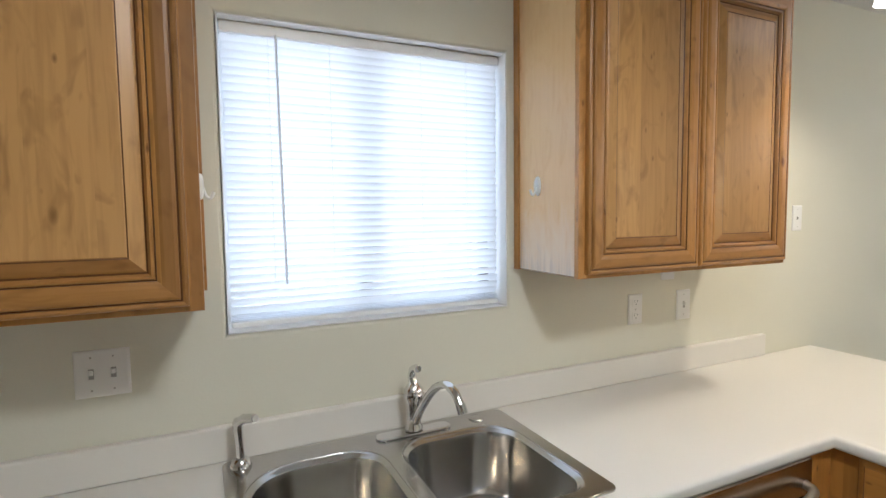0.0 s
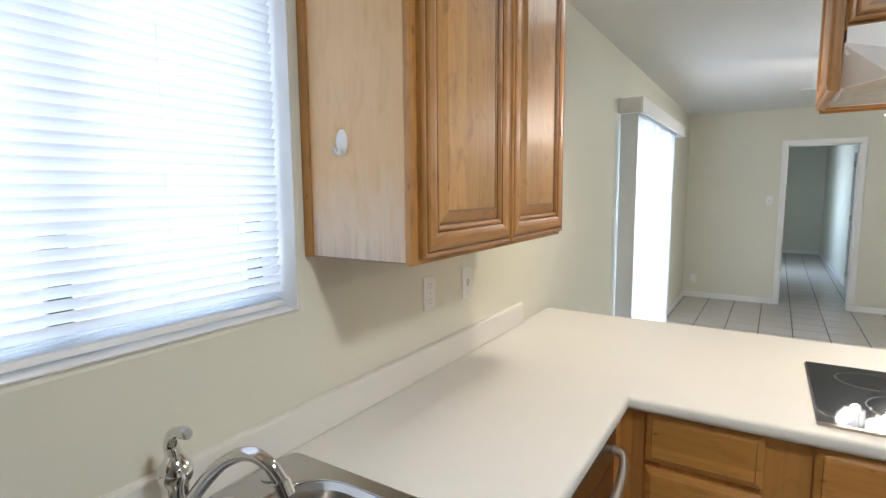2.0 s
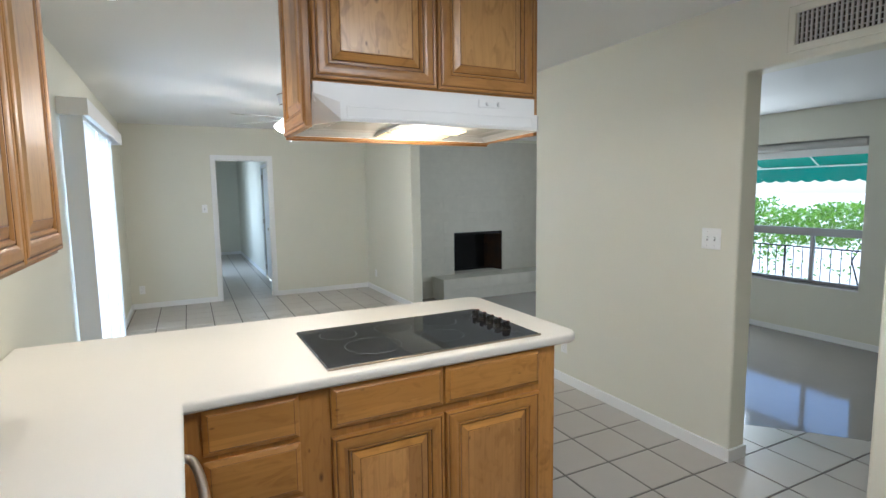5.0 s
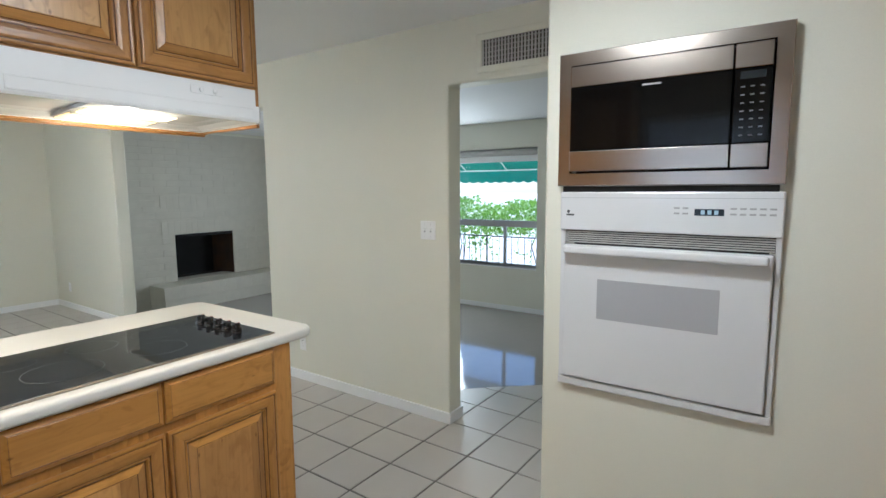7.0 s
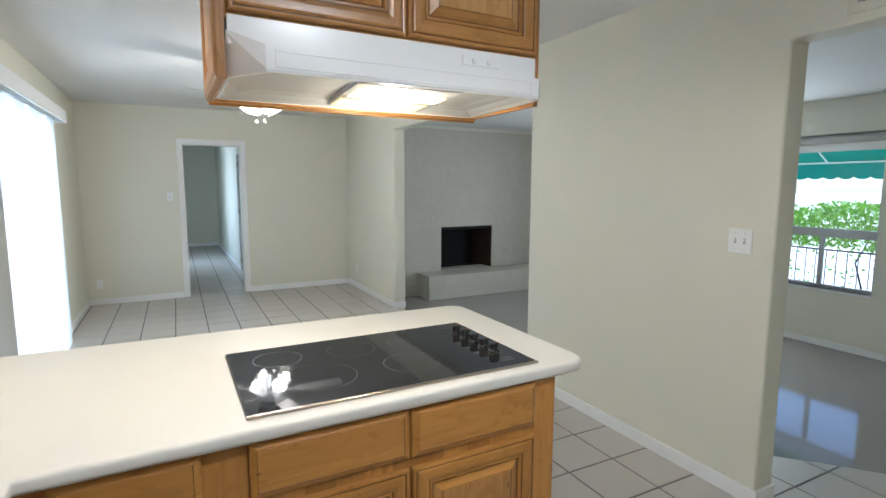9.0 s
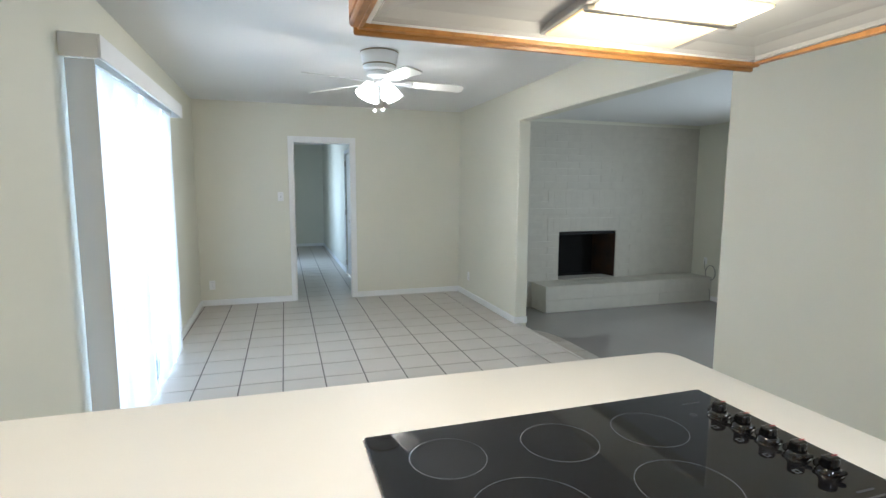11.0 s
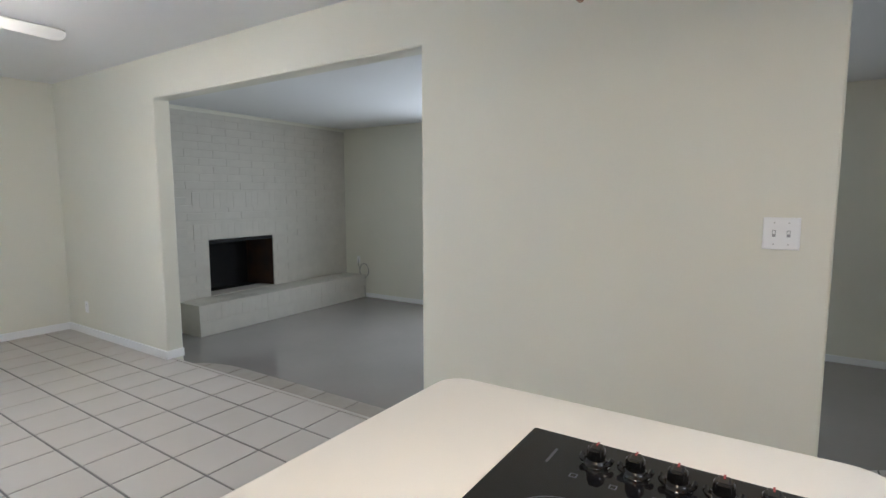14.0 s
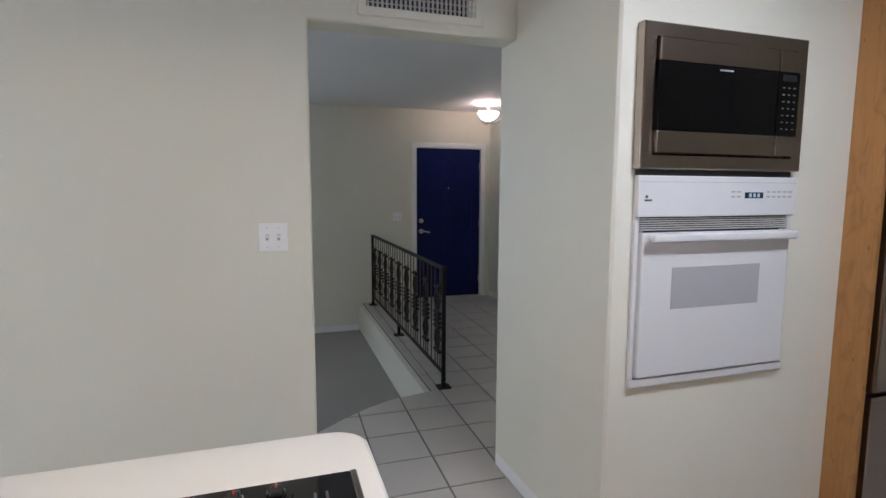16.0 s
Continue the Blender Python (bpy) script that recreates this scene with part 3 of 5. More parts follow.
b = thing("window_blind", (0.525, 1.70, 1.26), "white horizontal mini blind, lowered and closed", "window blind")
part("head_rail", box(X0 + .008, X1 - .008, 1.675, 1.712, Z1 - .035, Z1 - .004, 0.004), WHITE, b)
part("bottom_rail", box(X0 + .012, X1 - .012, 1.676, 1.706, Z0 + .008, Z0 + .024, 0.005), WHITE, b)
rows = 35
first = None
for k in range(rows):
    z = Z0 + .054 + k * (Z1 - Z0 - .098) / (rows - 1)
    if first is None:
        bm = bmesh.new()
        tilt = radians(-60)
        ring = []
        for s in np.linspace(-1, 1, 5):
            y, h = 0.0128 * s * math.cos(tilt), 0.0128 * s * math.sin(tilt)
            bow = 0.0022 * (1 - s * s)
            ring.append((y + bow * math.sin(tilt), h - bow * math.cos(tilt)))
        lo = [[bm.verts.new((x, 1.692 + y, z + h)) for y, h in ring] for x in (X0 + .012, X1 - .012)]
        for q in range(4):
            bm.faces.new((lo[0][q], lo[0][q + 1], lo[1][q + 1], lo[1][q]))
        first = part("slat", bm, SLAT, b)
        z_first = z
    else:
        o = new("slat", first.data)
        o.parent, o.matrix_parent_inverse = b, AT[b.name].inverted()
        o.matrix_basis = Matrix.Translation((0, 0.0006 * math.sin(k * 2.1), z - z_first)) @ pose(0, 0, 0, 0, 0.08 * math.sin(k * 1.3), 0)
for k in range(4):
    o = new("slat", first.data)
    o.parent, o.matrix_parent_inverse = b, AT[b.name].inverted()
    o.matrix_basis = Matrix.Translation((0, 1.691, Z0 + .027 + .0045 * k)) @ pose(0, 0, 0, 60 - 3 * k) @ Matrix.Translation((0, -1.692, -z_first))
for x in (X0 + .13, 0.40, 0.68, X1 - .13):
    part("ladder_cord", tube([(x, 1.677, Z0 + .02), (x, 1.677, Z1 - .03)], 0.0006, 5), SLAT, b)
part("tilt_wand", tube([(0.253, 1.664, Z1 - .05), (0.256, 1.660, 1.70), (0.262, 1.661, 1.37)], 0.0033, 6), SLAT, b)
for x in (0.262,):
    part("wand_hook", tube([(0.253, 1.676, Z1 - .03), (0.253, 1.664, Z1 - .05)], 0.003, 6), WHITE, b)

b.location.y -= 0.006  # hung at the front of the reveal

# ---- sliding door and its vertical blind ----
w = thing("window_2", (5.175, 1.78, 0), "white sliding glass door behind vertical blinds", "sliding door", kind="structure")
for a in ((4.2, 4.26, 0, 2.06), (6.09, 6.15, 0, 2.06), (4.26, 6.09, 2.0, 2.06), (4.26, 6.09, 0, .05), (5.13, 5.22, .05, 2.0)):
    part("door_frame", box(a[0], a[1], 1.74, 1.80, a[2], a[3], 0.004), TRIM, w)
for a in ((4.26, 5.13), (5.22, 6.09)):
    part("pane", box(a[0], a[1], 1.768, 1.774, .05, 2.0), GLASS, w).visible_shadow = False
b = thing("vertical_blind", (5.15, 1.56, 0), "white fabric vertical blind, drawn closed", "vertical blind")
part("valance_front", box(4.05, 6.27, 1.462, 1.474, 2.075, 2.185, 0.003), TRIM, b)
part("valance_return", box(4.05, 4.062, 1.474, 1.634, 2.075, 2.185, 0.003), TRIM, b)
part("valance_return", box(6.258, 6.27, 1.474, 1.634, 2.075, 2.185, 0.003), TRIM, b)
part("valance_top", box(4.062, 6.258, 1.474, 1.634, 2.173, 2.185), TRIM, b)
part("head_rail", box(4.10, 6.24, 1.545, 1.585, 2.09, 2.13, 0.003), WHITE, b)
bm = bmesh.new()
ring = [(0.0405 * s, 0.004 * (1 - s * s)) for s in np.linspace(-1, 1, 5)]
rows = [[bm.verts.new((x, y, z)) for x, y in ring] for z in (0.02, 2.09)]
for q in range(4):
    bm.faces.new((rows[0][q], rows[0][q + 1], rows[1][q + 1], rows[1][q]))
vane_mesh = mesh_of("vane", bm, VANE)
rng = random.Random(4)
n = 27
for k in range(n):
    o = new("vane", vane_mesh)
    o.parent, o.matrix_parent_inverse = b, AT[b.name].inverted()
    o.matrix_basis = pose(4.14 + k * 0.0785, 1.555, 0, 0, 0, -2 + rng.uniform(-2, 2) + (16 if k in (13, 14, 22) else 0))
part("end_vane", box(4.078, 4.084, 1.498, 1.622, .02, 2.075, .002), VANE, b, "white end vane turned to the room")

# ---- north run: counter, sink, dishwasher ----
CT = 0.917
outer = [(-1.3, 1.632), (-1.3, 1.0), (1.66, 1.0)]
outer += [(1.67, -0.50)] + [(1.75 - 0.08 * math.cos(a), -0.515 - 0.075 * math.sin(a)) for a in np.linspace(0.15, 1.57, 6)]
outer += [(2.53, -0.592)] + [(2.54 + 0.072 * math.sin(a), -0.52 - 0.072 * math.cos(a)) for a in np.linspace(0.2, 1.57, 6)] + [(2.616, -0.35), (2.655, 1.632)]
SX0, SX1, SY0, SY1 = 0.075, 0.905, 1.05, 1.60
solid("countertop", slab(outer, [rounded(SX0 + .02, SX1 - .02, SY0 + .02, SY1 - .02, .03)], CT - 0.042, CT, 0.013), LAMINATE, "white laminate countertop with rounded edge", "countertop")
solid("backsplash", box(-1.3, 2.29, 1.608, 1.634, CT + 0.0005, 1.013, 0.006), LAMINATE, "white laminate backsplash strip along the counter", "backsplash")

sink = thing("kitchen_sink", (0.49, 1.32, CT), "stainless steel double bowl drop-in sink", "sink")
LB, RB = (0.115, 0.468, 1.085, 1.515), (0.508, 0.865, 1.085, 1.505)
hole_l, hole_r = rounded(*LB, [.10, .13, .07, .07]), rounded(*RB, [.11, .10, .07, .07])
part("rim", slab(rounded(SX0, SX1, SY0, SY1, .025), [hole_l, hole_r], CT, CT + 0.007, 0.003), SINKSTEEL, sink)
for (x0, x1, y0, y1), r in ((LB, [.10, .13, .07, .07]), (RB, [.11, .10, .07, .07])):
    def ring_at(inset, z, x0=x0, x1=x1, y0=y0, y1=y1, r=r):
        return [(x, y, z) for x, y in rounded(x0 + inset, x1 - inset, y0 + inset, y1 - inset, [max(q - inset * 0.4, 0.03) for q in r])]
    zt = CT + 0.006
    bowl = part("bowl", loft([ring_at(-.006, zt), ring_at(-.001, zt - .001), ring_at(.004, zt - .006), ring_at(.012, zt - .012), ring_at(.016, zt - .03), ring_at(.026, zt - .16), ring_at(.04, zt - .185), ring_at(.07, zt - .195)], caps=(False, True)), SINKSTEEL, sink, smooth=True)
    cx, cy = (x0 + x1) / 2, (y0 + y1) / 2 + 0.03
    part("drain", lathe([(0.055, 0.0), (0.055, 0.004), (0.045, 0.005), (0.040, 0.001), (0.012, 0.001), (0.010, 0.006), (0.002, 0.007)], Matrix.Translation((cx, cy, zt - .195))), CHROME, bowl, "chrome drain", True)
part("hole_cover", lathe([(0.022, 0), (0.022, 0.004), (0.018, 0.006), (0.001, 0.006)], Matrix.Translation((0.80, 1.553, CT + .006))), SINKSTEEL, sink, smooth=True)

f = thing("faucet", (0.59, 1.545, CT + .007), "chrome single-lever kitchen faucet on the sink deck", "faucet")
part("base_plate", slab(rounded(0.475, 0.705, 1.521, 1.569, .023, 8), [], CT + .006, CT + .015, 0.004), CHROME, f, smooth=True)
at = Matrix.Translation((0.59, 1.545, CT + .018))
part("body", lathe([(0.027, 0), (0.025, 0.012), (0.021, 0.02), (0.020, 0.07), (0.022, 0.085), (0.028, 0.095), (0.030, 0.105), (0.028, 0.118), (0.020, 0.130), (0.013, 0.140), (0.003, 0.145)], at), CHROME, f, smooth=True)
part("spout", tube(arc([(0.59, 1.54, CT + .035), (0.593, 1.50, CT + .09), (0.60, 1.43, CT + .165), (0.607, 1.37, CT + .20), (0.613, 1.325, CT + .195), (0.619, 1.298, CT + .165)], 7),
                  [0.0125 - 0.001 * min(k / 20, 1) for k in range(36)], 14), CHROME, f, smooth=True)
part("aerator", tube([(0.618, 1.300, CT + .170), (0.621, 1.292, CT + .148)], [0.0135, 0.0135], 14), CHROME, f, smooth=True)
part("lever", tube(arc([(0.59, 1.545, CT + .15), (0.588, 1.550, CT + .175), (0.586, 1.538, CT + .198), (0.584, 1.512, CT + .210), (0.583, 1.488, CT + .212)], 6),
                  [0.015 - 0.0095 * k / 24 + (0.004 if k > 19 else 0) for k in range(25)], 12), CHROME, f, smooth=True)

s = thing("side_sprayer", (0.118, 1.553, CT + .007), "chrome side sprayer on the sink deck", "sprayer")
part("collar", lathe([(0.027, 0), (0.027, 0.006), (0.021, 0.018), (0.016, 0.024)], Matrix.Translation((0.118, 1.553, CT + .006))), CHROME, s, smooth=True)
part("stem", tube([(0.118, 1.553, CT + .026), (0.117, 1.556, CT + .07), (0.114, 1.562, CT + .105), (0.117, 1.556, CT + .128)], [0.010, 0.011, 0.0135, 0.0125], 14), CHROME, s, smooth=True)
part("spray_head", tube([(0.112, 1.562, CT + .116), (0.130, 1.54, CT + .135), (0.152, 1.51, CT + .142)], [0.012, 0.0125, 0.0115], 14), CHROME, s, smooth=True)

part("nozzle", tube([(0.1515, 1.5105, CT + .1419), (0.1545, 1.506, CT + .1427)], [0.0095, 0.009], 14), GREYMETAL, s, "grey spray nozzle")

WOODS = [WOOD_Z, WOOD_X, GLAZE]
c = thing("base_cabinet", (0.4, 1.33, 0), "knotty alder sink base cabinet under the counter", "cabinet")
part("body", box(-1.28, 0.985, 1.05, 1.63, 0.1, 0.70), WOOD_Z, c)
part("toe_kick", box(-1.28, 0.985, 1.11, 1.63, 0.0, 0.1), WOOD_X, c)
part("face_rail", box(-1.28, 0.985, 1.05, 1.07, 0.70, 0.874), WOOD_X, c)
part("face_stile", box(0.955, 0.985, 1.07, 1.63, 0.70, 0.874), WOOD_Z, c)
for u in (-1.24, -0.68, -0.12, 0.44):
    raised_door(c, "-y", 1.05, u, u + .51, .13, .68, WOODS)
    drawer_front(c, "-y", 1.05, u, u + .51, .715, .865, WOODS)

d = thing("dishwasher", (1.29, 1.3, 0), "stainless steel dishwasher with a curved bar handle", "dishwasher")
part("tub", box(0.99, 1.60, 1.06, 1.62, 0.02, 0.868), DARKGAP, d)
part("front_panel", box(0.995, 1.595, 1.022, 1.058, 0.11, 0.745, 0.006), STEEL, d)
part("control_panel", box(0.995, 1.595, 1.018, 1.058, 0.752, 0.862, 0.01, 3), STEEL, d)
part("kick_plate", box(0.995, 1.595, 1.09, 1.10, 0.01, 0.1), BLACK, d)
h = part("handle", tube(arc([(1.03, 1.02, .79), (1.05, .985, .785), (1.16, .965, .775), (1.295, .96, .77), (1.43, .965, .775), (1.54, .985, .785), (1.56, 1.02, .79)], 6), 0.013, 12), NICKEL, d, "curved satin bar handle", True)

# ---- wall cabinets ----
def wall_cabinet(x0, x1, doors, label):
    """Upper cabinet on the north wall: carcass, face frame, pale end panels and raised-panel doors."""
    c = thing("wall_cabinet", ((x0 + x1) / 2, 1.48, 1.372), label, "cabinet")
    zt = 2.30
    part("body", box(x0 + .004, x1 - .004, 1.335, 1.634, 1.385, zt), WOOD_Z, c)
    part("face_frame", box(x0, x1, 1.317, 1.335, 1.372, zt, 0.0015), WOOD_Z, c)
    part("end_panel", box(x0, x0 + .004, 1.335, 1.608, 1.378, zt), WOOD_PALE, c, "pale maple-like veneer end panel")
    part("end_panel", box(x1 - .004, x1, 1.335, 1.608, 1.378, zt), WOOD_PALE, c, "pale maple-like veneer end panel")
    for x in (x0, x1):
        sgn = 1 if x == x1 else -1
        part("scribe_strip", box(x - (.004 if sgn > 0 else .007), x + (.007 if sgn > 0 else .004), 1.608, 1.634, 1.374, zt, 0.001), WOOD_Z, c)
    part("bottom", box(x0 + .004, x1 - .004, 1.335, 1.634, 1.375, 1.385), WOOD_X, c)
    for u0, u1 in doors:
        raised_door(c, "-y", 1.317, u0, u1, 1.385, zt - .02, WOODS)
    return c


wall_cabinet(1.0, 1.917, [(1.022, 1.462), (1.470, 1.903)], "knotty alder wall cabinet with two raised-panel doors")
wall_cabinet(-0.86, 0.052, [(-0.848, -0.41), (-0.402, 0.025)], "knotty alder wall cabinet with raised-panel doors by the window")


def hook(x, y, z, sgn):
    h = thing("adhesive_hook", (x, y, z), "white plastic adhesive hook on the cabinet side", "hook", "hooks on the cabinets")
    m = Matrix.Translation((x, y, z)) @ pose(0, 0, 0, 0, 90 * sgn, 0)
    bm = loft([[m @ Vector((.030 * k * math.cos(a), .016 * k * math.sin(a), d)) for a in np.linspace(0, 2 * math.pi, 24, endpoint=False)] for k, d in ((1, 0), (1, .003), (.85, .0065), (.45, .0085))])
    part("plate", bm, WHITE, h, smooth=True)
    part("prong", tube(arc([(x + sgn * .006, y, z - .002), (x + sgn * .013, y, z - .022), (x + sgn * .022, y, z - .026), (x + sgn * .03, y, z - .012)], 5), 0.004, 8), WHITE, h, smooth=True)


hook(0.996 + .004, 1.507, 1.642, -1)
hook(0.052, 1.50, 1.63, 1)


# ---- plates on the walls ----
def wall_plate(side, at, u, z, kind, label, wide=0.07, high=0.115):
    put = facing(side, at)
    cat = {"socket": "outlet", "switch": "light switch", "jack": "phone jack", "blank": "wall plate"}[kind]
    p = thing("wall_outlet" if kind == "socket" else ("phone_jack" if kind == "jack" else "light_switch"), put(u, z, 0), label, cat, "plates on the walls")
    part("plate", rings_front(put, u - wide / 2, u + wide / 2, z - high / 2, z + high / 2, [(0, 0.0005, 0), (0, .002, 0), (.002, .0045, 0), (.006, .0055, 0)]), WHITE, p)

    def bit(name, du, dz, w, h, d0, d1, mat):
        part(name, rings_front(put, u + du - w / 2, u + du + w / 2, z + dz - h / 2, z + dz + h / 2, [(0, d0, 0), (0, d1 - .001, 0), (.001, d1, 0)]), mat, p)

    if kind == "socket":
        for dz in (.026, -.026):
            bit("receptacle", 0, dz, .034, .030, .005, .007, WHITE)
            for du in (-.007, .007):
                bit("slot", du, dz + .004, .0028, .010, .0068, .0074, PRINT)
            bit("ground_hole", 0, dz - .008, .005, .005, .0068, .0074, PRINT)
        bit("screw", 0, 0, .005, .005, .005, .0065, GREYMETAL)
    elif kind == "switch":
        gangs = [-.023, .023] if wide > .1 else [0]
        for du in gangs:
            bit("toggle_well", du, 0, .012, .026, .005, .006, PALEPRINT)
            bit("toggle", du, .004, .008, .011, .006, .015, WHITE)
            for dz in (.04, -.04):
                bit("screw", du, dz, .005, .005, .005, .0062, GREYMETAL)
    elif kind == "jack":
        bit("port", 0, 0, .012, .012, .005, .0062, PRINT)
        for dz in (.04, -.04):
            bit("screw", 0, dz, .005, .005, .005, .0062, GREYMETAL)


N = 1.635
wall_plate("-y", N, -0.178, 1.188, "switch", "white double toggle switch plate under the wall cabinet", .116)
wall_plate("-y", N, 1.538, 1.188, "socket", "white duplex outlet above the counter")
wall_plate("-y", N, 1.797, 1.184, "switch", "white single toggle switch above the counter", .075, .12)
wall_plate("-y", N, 1.708, 1.325, "blank", "small white blank plate under the wall cabinet", .07, .07)
wall_plate("-y", N, 2.522, 1.52, "jack", "white wall phone plate beyond the cabinet")
wall_plate("+y", py(1.862), 1.862, 1.260, "switch", "white double toggle switch plate on the partition", .118, .12)
wall_plate("-x", 8.09, 0.652, 1.36, "switch", "white switch plate beside the doorway")
wall_plate("-x", 8.09, 1.50, 0.26, "socket", "white outlet low on the end wall")
wall_plate("+y", py(7.68), 7.68, 0.28, "socket", "white outlet low on the dining wall")
wall_plate("+y", py(3.12), 3.12, 0.30, "socket", "white outlet low behind the peninsula")
wall_plate("+y", FRONT, 7.95, 0.28, "socket", "white outlet above the hearth end")
wall_plate("+y", FRONT, 0.33, 1.12, "switch", "white double switch plate beside the entry door", .118)
wall_plate("+y", FRONT, 2.72, 0.02, "socket", "white outlet under the living room window")

# ---- peninsula ----
GOLD = [WOOD_GOLD, WOOD_GOLD_Y, GLAZE]
c = thing("peninsula_cabinet", (2.07, 0.25, 0), "knotty alder peninsula cabinet with drawers and raised-panel doors", "cabinet")
part("body", box(1.725, 2.40, -0.455, 1.0, 0.1, 0.70), WOOD_GOLD, c)
part("upper_body", box(1.725, 2.40, -0.455, 1.0, 0.70, 0.84), WOOD_GOLD, c)
part("face_frame", box(1.70, 1.724, -0.459, 1.045, 0.098, 0.874, 0.0015), WOOD_GOLD, c)
part("toe_kick", box(1.78, 2.35, -0.44, 1.0, 0, 0.1), WOOD_GOLD_Y, c)
part("end_panel", box(1.724, 2.40, -0.460, -0.455, 0.02, 0.872), WOOD_GOLD, c)
for z0, z1 in ((.714, .868), (.512, .694), (.31, .492), (.12, .29)):
    drawer_front(c, "-x", 1.70, .651, .954, z0, z1, GOLD)
drawer_front(c, "-x", 1.70, .098, .541, .714, .868, GOLD)
drawer_front(c, "-x", 1.70, -.369, .088, .714, .868, GOLD)
raised_door(c, "-x", 1.70, .098, .541, .12, .682, GOLD)
raised_door(c, "-x", 1.70, -.369, .088, .12, .682, GOLD)
solid("corner_filler", box(1.605, 1.70, 1.03, 1.06, 0.1, 0.874), WOOD_GOLD, "knotty alder corner filler beside the dishwasher", "cabinet")

k = thing("cooktop", (2.0, 0.07, CT), "black glass electric cooktop with five black knobs", "cooktop")
K0, K1, L0, L1 = 1.715, 2.282, -0.398, 0.541
part("glass_top", slab(rounded(K0 + .012, K1 - .004, L0 + .004, L1 - .004, .006), [], CT + .003, CT + .009, 0.0015), BLACKGLASS, k)
part("front_trim", box(K0, K0 + .013, L0, L1, CT + .0005, CT + .0085, 0.002), STEEL, k, "brushed steel front trim")
part("edge_trim", slab(rounded(K0 + .004, K1, L0, L1, .008), [], CT + .0003, CT + .0035, 0.001), STEEL, k, "thin steel edge")
def burner(x, y, r):
    for q in (r, r * 0.6) if r > 0.1 else (r,):
        bm = bmesh.new()
        rings = [[bm.verts.new((x + (q + e) * math.cos(a), y + (q + e) * math.sin(a), CT + .0094)) for a in np.linspace(0, 2 * math.pi, 64, endpoint=False)] for e in (-.0007, .0007)]
        for j in range(64):
            bm.faces.new((rings[0][j], rings[0][(j + 1) % 64], rings[1][(j + 1) % 64], rings[1][j]))
        part("burner_ring", bm, RINGPRINT, k, "printed grey burner ring")
        if r < 0.12:
            break
burner(1.915, .30, .115), burner(2.14, .385, .08), burner(1.905, -.01, .095), burner(2.12, -.10, .085), burner(2.13, .13, .085)
for x in (2.127, 2.060, 1.993, 1.926, 1.860):
    at = Matrix.Translation((x, -0.312, CT + .009))
    kn = part("knob", lathe([(.021, 0), (.023, .004), (.021, .010), (.0165, .013), (.0155, .030), (.013, .033), (.001, .0335)], at, 24), BLACK, k, smooth=True)
    part("collar", lathe([(.0245, 0), (.0245, .0025), (.021, .003)], at, 24), CHROME, kn, "thin chrome collar", True)
    part("grip", box(x - .010, x + .010, -0.312 - .016, -0.312 + .016, CT + .020, CT + .044, 0.004), BLACK, kn)
    for sg in (1, -1):
        part("wing", tube(arc([(x + sg * .012, -.300, CT + .014), (x + sg * .024, -.306, CT + .019), (x + sg * .026, -.318, CT + .022)], 4), .0045, 8), BLACK, kn, smooth=True)
    part("mark", box(x - .0016, x + .0016, -0.312 - .017, -0.312 - .002, CT + .0435, CT + .0446), RED, kn, "red pointer line")
    part("knob_print", rings_front(lambda u, z, d_: Vector((u, z, CT + .0091 + d_)), x + .016, x + .029, -.262, -.249, [(0, 0, 0), (0, .0003, 0), (.0022, .0003, 0)], last=False), PRINT, k, "printed grey burner symbol")

part("edge_print", box(2.2035, 2.2085, -.330, -.274, CT + .0090, CT + .0094), PRINT, k, "printed grey line of small type")
for x in (1.776, 1.796):
    part("edge_print", box(x - .0025, x + .0025, -.338, -.292, CT + .0090, CT + .0094), PRINT, k, "printed grey line of small type")

# ---- hanging cabinet and hood over the peninsula ----
c = thing("hanging_cabinet", (2.0, 0.08, 1.735), "knotty alder cabinet hung from the ceiling over the cooktop", "cabinet")
part("body", box(1.82, 2.19, -.412, .540, 1.935, CZ - .002), WOOD_Z, c)
part("face_frame", box(1.80, 1.82, -.415, .540, 1.925, CZ - .002, .0015), WOOD_Z, c)
part("end_panel", box(1.80, 2.19, .541, .549, 1.778, CZ - .002, .001), WOOD_Z, c)
raised_door(c, "+y", .549, 1.80, 2.20, 1.780, CZ - .02, [WOOD_Z, WOOD_X, GLAZE], "side_panel")
part("back_panel", box(2.19, 2.21, -.432, .549, 1.778, CZ - .002, .002), WOOD_Z, c)
part("bottom_trim", box(2.2105, 2.222, -.436, .555, 1.770, 1.81, .004), WOOD_Y, c)
part("end_panel", box(1.80, 2.19, -.432, -.414, 1.782, CZ - .002, .002), WOOD_Z, c)
raised_door(c, "-x", 1.80, .058, .534, 1.942, CZ - .03, [WOOD_Z, WOOD_Y, GLAZE])
raised_door(c, "-x", 1.80, -.409, .051, 1.942, CZ - .03, [WOOD_Z, WOOD_Y, GLAZE])

